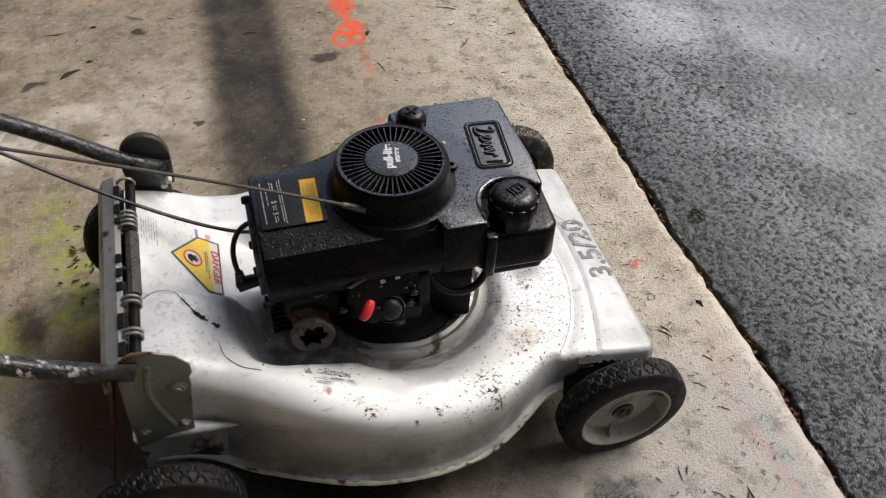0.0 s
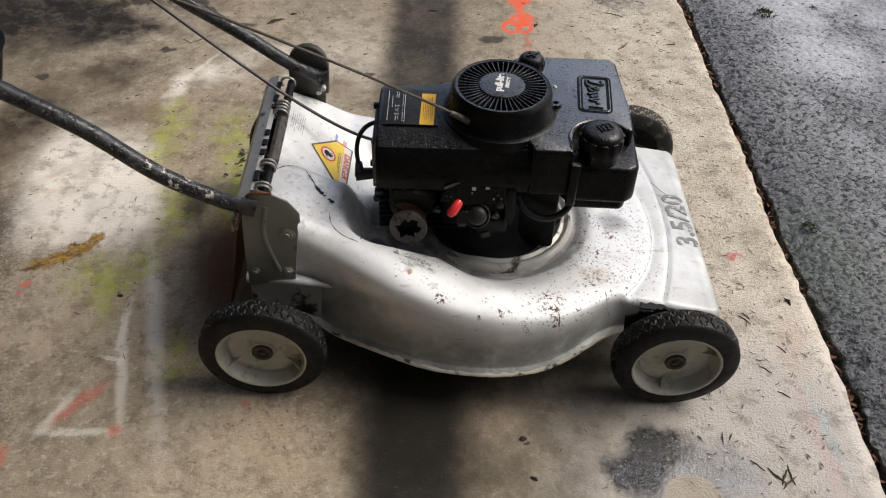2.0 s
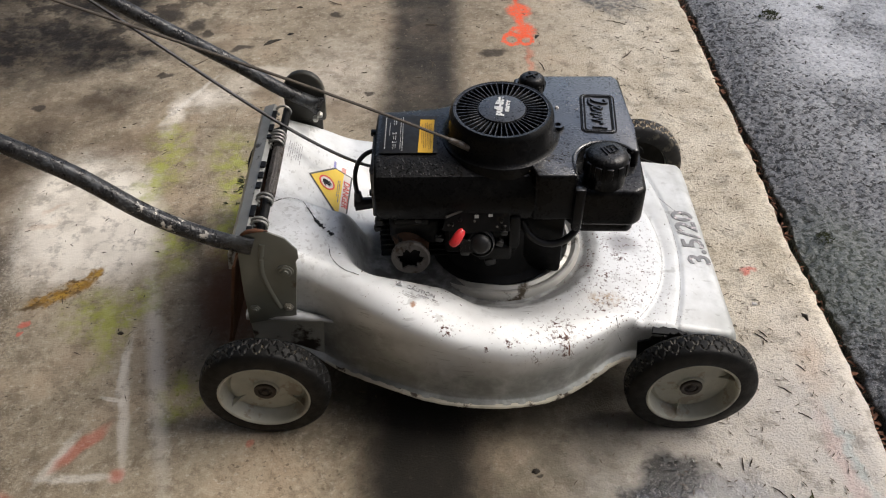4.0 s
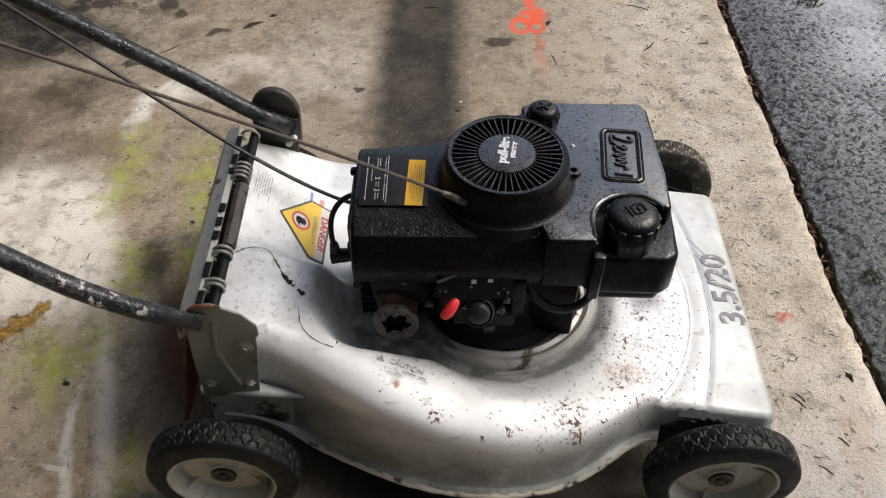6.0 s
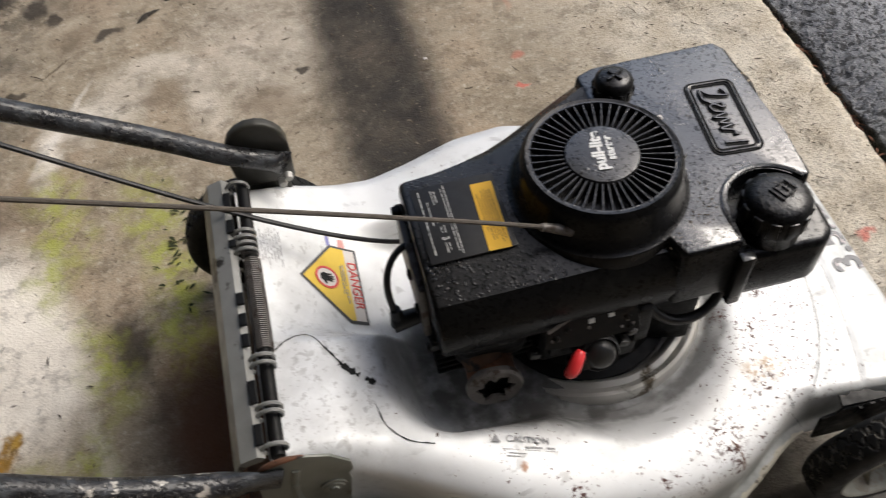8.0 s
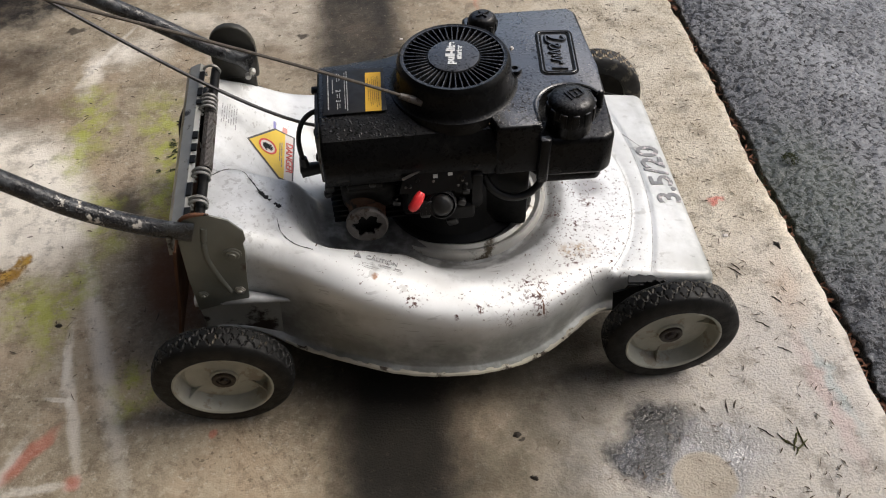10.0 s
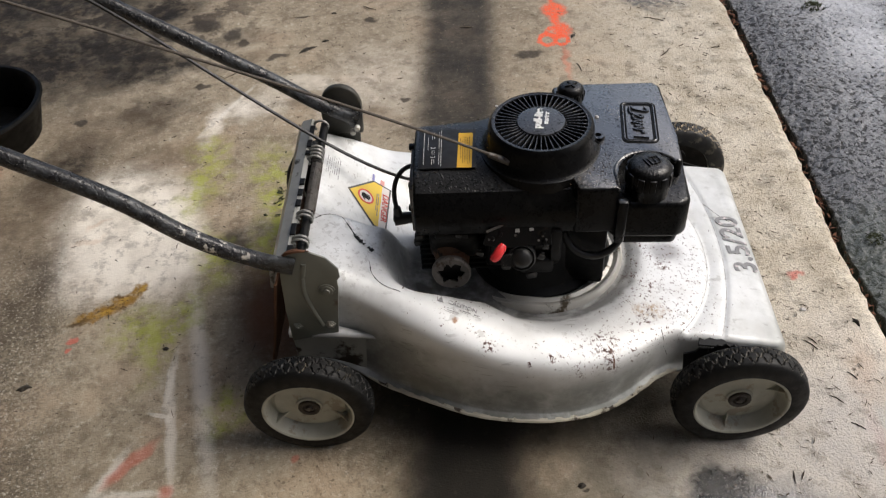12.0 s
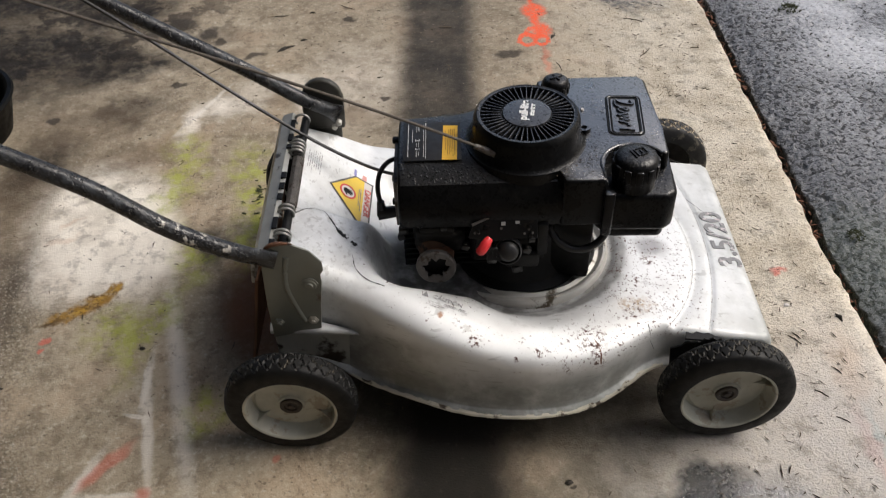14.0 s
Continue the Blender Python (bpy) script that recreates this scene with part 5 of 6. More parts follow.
for y, wdt in ((0.118, 0.026), (0.160, 0.03), (0.215, 0.018), (0.238, 0.018), (0.262, 0.018), (0.330, 0.012), (0.352, 0.022), (0.385, 0.030)):
    bm = bmesh.new()
    box(bm, (0.008, wdt * 0.8, 0.003), Matrix.Translation((-0.006, y, 0.309 + 0.012 * (y - 0.1) / 0.32)), 0.001)
    part("slot", bm, M_BLACK, door, "", False)
for y in (0.106, 0.138, 0.145, 0.188, 0.196, 0.320, 0.328, 0.336, 0.344, 0.408):
    bm = bmesh.new()
    loop = [Vector((0.007 + 0.0115 * math.cos(a) - 0.002, y, 0.3 + 0.012 * (y - 0.1) / 0.32 + 0.0105 * math.sin(a))) for a in (radians(d) for d in range(-40, 221, 20))]
    tube(bm, loop, lambda u: 0.0022, 6)
    part("hinge_knuckle", bm, M_DOOR, door)
bm = bmesh.new()
cols = []
for y in (0.095, 0.2, 0.31, 0.42):
    cols.append([bm.verts.new((x, y, z)) for x, z in ((-0.034, 0.262), (-0.046, 0.20), (-0.060, 0.13), (-0.080, 0.05), (-0.076, 0.05), (-0.056, 0.13), (-0.042, 0.20), (-0.030, 0.262))])
for a, b in zip(cols, cols[1:]):
    for k in range(8):
        bm.faces.new((a[k], b[k], b[(k + 1) % 8], a[(k + 1) % 8]))
bm.faces.new(cols[0])
bm.faces.new(cols[-1][::-1])
part("rear_flap", bm, plain("flap_rubber", (0.115, 0.050, 0.024), 0.75, vary=0.5, grain=20), mower, "dirty brown-black rubber trailing flap")

# raised double collar that the engine is bolted to
bm = bmesh.new()
rows = []
for r, z in ((0.100, 0.150), (0.103, 0.156), (0.1055, 0.1610), (0.1085, 0.1650), (0.1115, 0.1665), (0.1145, 0.1645), (0.117, 0.1632), (0.1205, 0.1655), (0.124, 0.1680), (0.128, 0.1675), (0.131, 0.1635), (0.1325, 0.157), (0.133, 0.146)):
    ring = []
    for i in range(120):
        a = 2 * math.pi * i / 120
        x = 0.360 + r * math.cos(a)
        ring.append(bm.verts.new((x, 0.256 + r * math.sin(a), z - 0.014 * (1 - ease(x, 0.26, 0.345)) + 0.0006 * noise.noise((x * 40, r * 90, a)))))
    rows.append(ring)
for a, b in zip(rows, rows[1:]):
    for i in range(120):
        bm.faces.new((a[i], a[(i + 1) % 120], b[(i + 1) % 120], b[i]))
part("engine_collar", bm, M_COLLAR, deck, "grimy silver double collar round the engine base")

# ---- engine ----
bm = bmesh.new()
lathe(bm, [(0.0, 0.146), (0.103, 0.146), (0.1045, 0.152), (0.102, 0.160), (0.090, 0.166), (0.080, 0.19), (0.078, 0.26), (0.0, 0.26)], 40, Matrix.Translation((0.352, 0.255, 0)))
part("crankcase", bm, M_BLACK, mower, "oily black engine crankcase")
bm = bmesh.new()
box(bm, (0.12, 0.08, 0.09), Matrix.Translation((0.24, 0.25, 0.225)), 0.004)
block = part("cylinder_block", bm, M_BLACK, mower, "dark finned engine cylinder")
for k in range(10):
    bm = bmesh.new()
    box(bm, (0.13, 0.11, 0.0035), Matrix.Translation((0.235, 0.25, 0.185 + 0.011 * k)), 0.001, 1)
    part("fin", bm, M_BLACK, block)

# blower housing: rounded across, label deck at the rear
bm = bmesh.new()
shape = [(0.152, 0.300), (0.148, 0.322), (0.152, 0.346), (0.166, 0.366), (0.192, 0.376), (0.250, 0.379), (0.304, 0.379), (0.318, 0.375), (0.327, 0.364), (0.330, 0.345), (0.330, 0.300)]
cols = []
for x, far, low in ((0.170, -0.010, 0.0), (0.205, -0.007, 0.0), (0.235, -0.001, 0.0), (0.265, 0.008, 0.0), (0.290, 0.020, 0.0), (0.315, 0.035, 0.0), (0.360, 0.062, 0.0), (0.400, 0.084, 0.0), (0.416, 0.084, 0.0)):
    cols.append([bm.verts.new((x, y + (far if y > 0.28 else 0), z - 0.10 * (far if y > 0.31 else 0))) for y, z in shape])
for a, b in zip(cols, cols[1:]):
    for k in range(len(shape)):
        bm.faces.new((a[k], b[k], b[(k + 1) % len(shape)], a[(k + 1) % len(shape)]))
ends = [bm.faces.new(cols[0]), bm.faces.new(cols[-1][::-1])]
bmesh.ops.bevel(bm, geom=list(ends[0].edges), offset=0.006, segments=3, profile=0.5, affect="EDGES")
housing = part("blower_housing", bm, M_LOW_SHEEN, mower, "grimy black plastic engine shroud", True, 32)
bm = bmesh.new()
box(bm, (0.082, 0.090, 0.0016), Matrix.Translation((0.219, 0.248, 0.3796)), 0.0005)
plate = part("label_plate", bm, plain("label_black", (0.007, 0.007, 0.0075), 0.5, vary=0.3, grain=40, bump=0.1), housing, "flat black instruction plate")
bm = bmesh.new()
box(bm, (0.021, 0.080, 0.0006), Matrix.Translation((0.2445, 0.2425, 0.3809)) @ Matrix.Rotation(radians(-2), 4, "Z"), 0)
ylab = part("yellow_label", bm, M_YELLOW, housing, "creased yellow warning label")
bars(axes((0.2445, 0.2425, 0.3814), (0, -1, 0), (1, 0, 0)), [(0, 0.0066, 0.060, 0.0011), (0.002, 0.0040, 0.062, 0.0009), (-0.003, 0.0014, 0.058, 0.0009), (0, -0.0012, 0.060, 0.0009), (0.004, -0.0038, 0.050, 0.0009), (-0.004, -0.0064, 0.046, 0.0009)], M_LABELPRINT, ylab)
lm = axes((0.198, 0.249, 0.3807), (0, -1, 0), (1, 0, 0))
bars(lm, [(0, 0.012, 0.082, 0.0012), (0, 0.009, 0.075, 0.001), (-0.028, 0.002, 0.016, 0.0014), (-0.028, -0.001, 0.018, 0.001), (0.010, 0.002, 0.009, 0.001), (0.010, -0.001, 0.007, 0.001), (0.031, 0.002, 0.010, 0.001), (0.031, -0.001, 0.012, 0.001), (0, -0.013, 0.078, 0.0012), (-0.01, -0.007, 0.03, 0.001)], M_WHITEPRINT, plate)

part("label_digit", words("2", 0.009, lm @ Matrix.Translation((0.0, 0.0, 0.0003)), 0.0001, 0.0002), M_WHITEPRINT, plate, "white digit 2")
part("label_digit", words("3", 0.009, lm @ Matrix.Translation((0.021, 0.0, 0.0003)), 0.0001, 0.0002), M_WHITEPRINT, plate, "white digit 3")

# recoil starter drum with its slotted screen
fx, fy = 0.353, 0.250
bm = bmesh.new()
lathe(bm, [(0.0880, 0.362), (0.0875, 0.377), (0.0865, 0.3795), (0.0825, 0.3815), (0.0800, 0.3845), (0.0785, 0.3900), (0.0768, 0.3925), (0.0755, 0.412), (0.0735, 0.419), (0.0700, 0.4225), (0.0655, 0.4215), (0.0645, 0.4185), (0.0645, 0.405), (0.0, 0.405)], 72, Matrix.Translation((fx, fy, 0)))
drum = part("starter_drum", bm, M_LOW_SHEEN, mower, "black recoil starter drum")
bm = bmesh.new()
lathe(bm, [(0.0, 0.4245), (0.028, 0.4235), (0.0335, 0.4225), (0.0355, 0.420), (0.0355, 0.412), (0.0, 0.412)], 48, Matrix.Translation((fx, fy, 0)))
hub = part("screen_hub", bm, M_SCREEN, drum, "worn dark grey hub with white lettering")
slat = None
for k in range(46):
    a = 2 * math.pi * k / 46
    if slat is None:
        b2 = bmesh.new()
        prism(b2, [(0.034, -0.0009), (0.0655, -0.0011), (0.0655, 0.0011), (0.034, 0.0009)], 0.414, 0.4212, 0.0006, 1)
        slat = part("slat", b2, M_SCREEN, drum)
        slat.location = (fx, fy, 0)
    else:
        o = new("slat", slat.data)
        o.parent, o.location, o.rotation_euler = drum, (fx, fy, 0), (0, 0, a)
bm = bmesh.new()
lathe(bm, [(0.0635, 0.415), (0.0655, 0.4218), (0.0675, 0.4218), (0.0680, 0.415)], 64, Matrix.Translation((fx, fy, 0)))
part("screen_rim", bm, M_SCREEN, drum)
hm = axes((fx, fy, 0.4248), (0.15, 1, 0), (-1, 0.15, 0))
part("hub_lettering", words("pull-lite", 0.0155, hm @ Matrix.Translation((0.002, 0.004, 0)), 0.0002, 0.0007), M_BRIGHTPRINT, hub, "white lettering that reads pull-lite starter")
part("hub_lettering", words("starter", 0.0105, hm @ Matrix.Translation((0.004, -0.007, 0)), 0.0002, 0.0004), M_BRIGHTPRINT, hub, "white lettering that reads pull-lite starter")
bm = bmesh.new()
tube(bm, [Vector((0.306, 0.194, 0.396)), Vector((0.299, 0.195, 0.398)), Vector((0.288, 0.197, 0.402)), Vector((0.278, 0.197, 0.407))], lambda u: 0.0062 - 0.0025 * u, 12)
part("rope_guide", bm, M_DULL, drum, "grey rope stop at the starter drum")

# fuel tank and right-hand cover
bm = bmesh.new()
plan = [(0.396, 0.146), (0.455, 0.146), *[(0.498 + 0.048 * math.cos(radians(a)), 0.180 + 0.048 * math.sin(radians(a))) for a in range(190, 24, -15)], (0.551, 0.204), (0.552, 0.26), (0.549, 0.392), (0.540, 0.406), (0.400, 0.408), (0.378, 0.40), (0.378, 0.20)]
prism(bm, plan, 0.300, 0.380, 0.010, 3, 0.03)
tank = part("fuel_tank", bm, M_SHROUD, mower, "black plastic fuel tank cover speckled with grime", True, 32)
bm = bmesh.new()
prism(bm, [(0.455, 0.146), (0.540, 0.143), (0.556, 0.155), (0.558, 0.24), (0.556, 0.395), (0.546, 0.409), (0.40, 0.410), (0.40, 0.20)], 0.288, 0.352, 0.008, 3, 0.012)
prism(bm, [(0.468, 0.156), (0.540, 0.154), (0.548, 0.165), (0.548, 0.36), (0.45, 0.38), (0.45, 0.18)], 0.266, 0.292, 0.007, 3)
part("tank_body", bm, M_LOW_SHEEN, tank, "", True, 32)
bm = bmesh.new()
prism(bm, [(0.452, 0.1385), (0.466, 0.1385), (0.468, 0.150), (0.452, 0.150)], 0.286, 0.362, 0.003, 2)
part("tank_strap", bm, M_SHROUD, tank)
# wall round the filler
bm = bmesh.new()
wall = [Vector((0.498 + 0.0465 * math.cos(radians(d)), 0.180 + 0.0465 * math.sin(radians(d)), 0.3790)) for d in range(30, 191, 10)] + [Vector((0.4515, 0.158, 0.3775)), Vector((0.4530, 0.148, 0.3740))]
tube(bm, wall, 0.0030, 8, lambda u: (1.0, 1.1))
part("filler_wall", bm, M_SHROUD, tank)
bm = bmesh.new()
prof = [(0.0, 0.403), (0.016, 0.402), (0.026, 0.399), (0.0305, 0.393), (0.0315, 0.372), (0.030, 0.368), (0.0295, 0.352), (0.0, 0.352)]
lathe(bm, prof, 40, Matrix.Translation((0.496, 0.176, 0)))
cap = part("fuel_cap", bm, M_LOW_SHEEN, tank, "ribbed black fuel cap")
rib = None
for k in range(12):
    if rib is None:
        bm = bmesh.new()
        box(bm, (0.0045, 0.0095, 0.022), Matrix.Translation((0.0300, 0, 0)), 0.0016, 2)
        rib = o = part("rib", bm, M_LOW_SHEEN, cap)
    else:
        o = new("rib", rib.data)
        o.parent = cap
    o.location, o.rotation_euler = (0.496, 0.176, 0.382), (0, 0, 2 * math.pi * k / 12)
bm = bmesh.new()
cm = Matrix.Translation((0.500, 0.178, 0.4035)) @ Matrix.Rotation(radians(25), 4, "Z")
for x, y, w, h in ((-0.006, 0, 0.002, 0.016), (0.002, 0.007, 0.012, 0.002), (0.002, -0.007, 0.012, 0.002), (0.008, 0, 0.002, 0.014), (-0.011, 0, 0.002, 0.018), (0.001, 0, 0.002, 0.008)):
    box(bm, (w, h, 0.002), cm @ Matrix.Translation((x, y, 0)), 0.0006, 1)
part("cap_emblem", bm, M_LOW_SHEEN, cap)
# oil filler knob at the back
bm = bmesh.new()
lathe(bm, [(0.0, 0.412), (0.014, 0.411), (0.019, 0.407), (0.0205, 0.400), (0.0205, 0.390), (0.019, 0.386), (0.018, 0.37), (0.0, 0.37)], 28, Matrix.Translation((0.405, 0.352, 0)))
box(bm, (0.022, 0.004, 0.003), Matrix.Translation((0.405, 0.352, 0.4125)) @ Matrix.Rotation(0.5, 4, "Z"), 0.001, 1)
box(bm, (0.004, 0.018, 0.003), Matrix.Translation((0.405, 0.352, 0.4125)) @ Matrix.Rotation(0.5, 4, "Z"), 0.001, 1)
knob = part("filler_knob", bm, M_LOW_SHEEN, mower, "black ribbed filler knob")
rib = None
for k in range(12):
    if rib is None:
        bm = bmesh.new()
        box(bm, (0.003, 0.005, 0.012), Matrix.Translation((0.0202, 0, 0)), 0.001, 1)
        rib = o = part("rib", bm, M_LOW_SHEEN, knob)
    else:
        o = new("rib", rib.data)
        o.parent = knob
    o.location, o.rotation_euler = (0.405, 0.352, 0.396), (0, 0, 2 * math.pi * k / 12)
bm = bmesh.new()
lathe(bm, [(0.0, 0.0022), (0.002, 0.002), (0.0032, 0.0)], 10, Matrix.Translation((0.441, 0.312, 0.3805)))
part("pale_speck", bm, M_STICKER_W, tank, "small pale crumb")
# raised frame and scroll emblem on the cover
em = axes((0.501, 0.296, 0.3805), (-0.09, -1, 0), (1, -0.09, 0))
def round_frame(a, b, r):
    """A closed line round a rectangle with rounded corners, on the cover."""
    pts = []
    for cx, cy, d0 in ((a - r, b - r, 0), (r - a, b - r, 90), (r - a, r - b, 180), (a - r, r - b, 270)):
        pts += [em @ Vector((cx + r * math.cos(radians(d)), cy + r * math.sin(radians(d)), 0.0)) for d in range(d0, d0 + 91, 15)]
    return pts + pts[:2]


bm = bmesh.new()
tube(bm, round_frame(0.0465, 0.0225, 0.007), 0.0013, 8, lambda u: (1.0, 1.1))
emblem = part("emblem_frame", bm, M_SHROUD, tank, "raised frame round a moulded emblem")
bm = bmesh.new()
tube(bm, round_frame(0.0435, 0.0195, 0.0055), 0.0013, 6, lambda u: (1.0, 0.5))
tube(bm, round_frame(0.0492, 0.0252, 0.009), 0.0012, 6, lambda u: (1.0, 0.5))
part("frame_groove", bm, M_BLACK, emblem, "flat black line laid along the frame's groove")
scroll = [(-0.036, 0.010), (-0.026, 0.013), (-0.030, -0.004), (-0.037, -0.011), (-0.024, -0.012), (-0.016, -0.004), (-0.010, 0.004), (-0.016, 0.004), (-0.014, -0.008), (-0.006, -0.006), (-0.002, 0.004), (0.002, -0.010), (0.006, 0.004), (0.010, -0.006), (0.014, 0.005), (0.018, -0.008), (0.022, 0.003), (0.028, 0.004)]
# flat black underlay paints the shadow of the raised scroll
for name, rad, lift, mat in (("scroll_shadow", 0.0031, 0.0, M_BLACK), ("emblem_scroll", 0.0015, 0.0008, M_SHROUD)):
    bm = bmesh.new()
    flat = (lambda u: (1.0, 0.3)) if mat is M_BLACK else None
    tube(bm, spline([em @ Vector((x, y, lift)) for x, y in scroll], 5), rad, 6, flat)
    tube(bm, [em @ Vector((0.036, -0.010, lift)), em @ Vector((0.038, 0.012, lift))], rad, 6, flat)
    part(name, bm, mat, emblem)
# screw lug between drum and cover
for x, y, z, r in ((0.437, 0.262, 0.3825, 0.009), (0.400, 0.172, 0.372, 0.008)):
    bm = bmesh.new()
    lathe(bm, [(0.003, z + 0.0005), (0.0045, z + 0.003), (r, z + 0.003), (r + 0.001, z), (r + 0.001, z - 0.012)], 20, Matrix.Translation((x, y, 0)))
    part("screw_lug", bm, M_SHROUD, housing)

# spark plug, boot and lead
bm = bmesh.new()
tube(bm, [Vector((0.176, 0.222, 0.274)), Vector((0.158, 0.221, 0.272)), Vector((0.134, 0.219, 0.271))], lambda u: 0.0075 + 0.003 * u, 14)
tube(bm, [Vector((0.140, 0.220, 0.268)), Vector((0.139, 0.222, 0.292))], lambda u: 0.0085 - 0.003 * u, 12)
plug = part("spark_plug_boot", bm, M_CABLE, mower, "black rubber spark plug boot")
bm = bmesh.new()
tube(bm, bezier([(0.139, 0.222, 0.288), (0.128, 0.235, 0.335), (0.150, 0.262, 0.345), (0.176, 0.262, 0.340)], 20), 0.0036, 10)
part("spark_plug_lead", bm, M_CABLE, plug)
for y, z in ((0.300, 0.345), (0.238, 0.322), (0.212, 0.300)):
    bm = bmesh.new()
    box(bm, (0.010, 0.010, 0.008), Matrix.Translation((0.163, y, z)), 0.002, 2)
    part("shroud_clip", bm, M_BLACK, housing)
bm = bmesh.new()
prism(bm, [(0.162, 0.20), (0.170, 0.20), (0.170, 0.310), (0.162, 0.310)], 0.262, 0.345, 0.002, 2)
part("baffle_plate", bm, M_DULL, housing, "dull metal cylinder baffle")

# exhaust outlet, carburettor, control plate and lever
em2 = axes((0.219, 0.145, 0.230), (1, -0.06, 0.0), (0.0, 0.12, 0.99)) @ Matrix.Scale(0.92, 4)
bm = bmesh.new()
lathe(bm, [(0.027, -0.05), (0.0275, -0.012), (0.0285, -0.006), (0.0290, -0.0045), (0.0250, -0.0045), (0.0250, -0.012), (0.0, -0.014)], 36, em2)
muf = part("exhaust", bm, M_RUST, mower, "rusty round exhaust outlet with a dull flange")
bm = bmesh.new()
outer = [(0.0305, -0.004), (0.0318, -0.003), (0.0318, 0.003), (0.0295, 0.0055)]
rows = []
for r, z in outer + [(0.0, 0.005), (0.0, 0.001)]:
    ring = []
    for i in range(64):
        a = 2 * math.pi * i / 64
        rr = r if r else 0.0185 + 0.0026 * math.cos(6 * a + 0.4) + 0.0018 * math.sin(11 * a) + 0.0022 * math.cos(2 * a - 1.0)
        ring.append(bm.verts.new(em2 @ Vector((rr * math.cos(a), rr * math.sin(a), z + 0.0006 * math.sin(5 * a)))))
    rows.append(ring)
for a, b in zip(rows, rows[1:]):
    for i in range(64):
        bm.faces.new((a[i], a[(i + 1) % 64], b[(i + 1) % 64], b[i]))
part("exhaust_flange", bm, M_DULL, muf, "dull scorched metal flange with a scalloped hole")
bm = bmesh.new()
tube(bm, [Vector((0.217, 0.168, 0.234)), Vector((0.214, 0.176, 0.242)), Vector((0.210, 0.186, 0.253)), Vector((0.208, 0.194, 0.262))], lambda u: 0.0215 + 0.001 * u, 28)
part("exhaust_neck", bm, plain("scorched_rust", (0.075, 0.036, 0.018), 0.8, vary=0.5, grain=60, fine=250, bump=0.6, dirt=(0.012, 0.010, 0.009), dirt_at=0.50), muf, "brown rusted exhaust neck")
bm = bmesh.new()
lathe(bm, [(0.0, -0.010), (0.0244, -0.010), (0.0244, 0.0005)], 32, em2)
part("exhaust_throat", bm, M_BLACK, muf, "sooty black throat")
bm = bmesh.new()
box(bm, (0.075, 0.06, 0.060), Matrix.Translation((0.225, 0.196, 0.262)) @ Matrix.Rotation(radians(14), 4, "X"), 0.012, 3)
box(bm, (0.050, 0.016, 0.012), Matrix.Translation((0.222, 0.166, 0.287)), 0.004, 2)
part("exhaust_box", bm, M_BLACK, mower, "sooty black muffler box")
bm = bmesh.new()
pm = axes((0.302, 0.146, 0.302), (1, 0.02, 0), (0, 0.45, 0.89))
prism(bm, [(-0.036, -0.014), (-0.030, 0.004), (0.002, 0.019), (0.038, 0.020), (0.062, 0.014), (0.062, -0.018), (0.030, -0.016), (0.0, -0.020)], -0.0015, 0.0015, 0.0008, 1, 0.0, pm)
ctrl = part("control_plate", bm, M_BLACK, mower, "black throttle control plate")
bm = bmesh.new()
tube(bm, [pm @ Vector((-0.030, 0.006, 0.003)), pm @ Vector((0.003, 0.020, 0.003))], 0.002, 6)
part("plate_edge", bm, M_DULL, ctrl)
for x, y, w, h in ((0.014, 0.006, 0.006, 0.005), (0.034, 0.007, 0.006, 0.004)):
    bm = bmesh.new()
    box(bm, (w, h, 0.001), pm @ Matrix.Translation((x, y, 0.002)))
    part("plate_mark", bm, M_WHITEPRINT, ctrl)
for x, y in ((-0.022, -0.004), (-0.010, 0.002), (0.050, 0.0), (0.052, -0.012)):
    bm = bmesh.new()
    lathe(bm, [(0.0, 0.003), (0.0025, 0.0028), (0.0035, 0.0)], 10, pm @ Matrix.Translation((x, y, 0.0012)))
    part("rivet", bm, M_BLACK, ctrl)
rnd = random.Random(8)
for _ in range(7):
    bm = bmesh.new()
    lathe(bm, [(0.0, 0.0012), (rnd.uniform(0.0008, 0.0018), 0.0008), (0.0022, 0.0)], 7, pm @ Matrix.Translation((rnd.uniform(-0.028, 0.058), rnd.uniform(-0.012, 0.010), 0.0014)))
    part("crumb", bm, M_DULL, ctrl)
bm = bmesh.new()
tube(bm, [Vector((0.279, 0.106, 0.291)), Vector((0.281, 0.107, 0.293)), Vector((0.285, 0.109, 0.296)), Vector((0.290, 0.114, 0.302)), Vector((0.294, 0.118, 0.306)), Vector((0.296, 0.120, 0.308))], lambda u: 0.0088 * math.sin(math.pi * (0.14 + 0.72 * u)) ** 0.7, 14, lambda u: (0.75, 1.0))
part("throttle_lever", bm, M_RED, ctrl, "bright red throttle lever knob")
bm = bmesh.new()
cm2 = axes((0.322, 0.134, 0.268), (1, 0, 0), (0, 0.5, 0.86))
lathe(bm, [(0.0, 0.014), (0.010, 0.013), (0.0145, 0.009), (0.0155, 0.004), (0.0155, 0.0), (0.021, -0.002), (0.022, -0.03), (0.0, -0.03)], 28, cm2)
part("primer_bulb", bm, M_CABLE, mower, "black rubber primer bulb")
bm = bmesh.new()
box(bm, (0.11, 0.05, 0.070), Matrix.Translation((0.325, 0.185, 0.255)), 0.008, 3)
box(bm, (0.050, 0.040, 0.030), Matrix.Translation((0.345, 0.165, 0.235)), 0.006, 3)
box(bm, (0.022, 0.014, 0.030), Matrix.Translation((0.288, 0.156, 0.266)), 0.003, 2)
part("carburettor", bm, M_BLACK, mower, "greasy black carburettor")
rnd = random.Random(21)
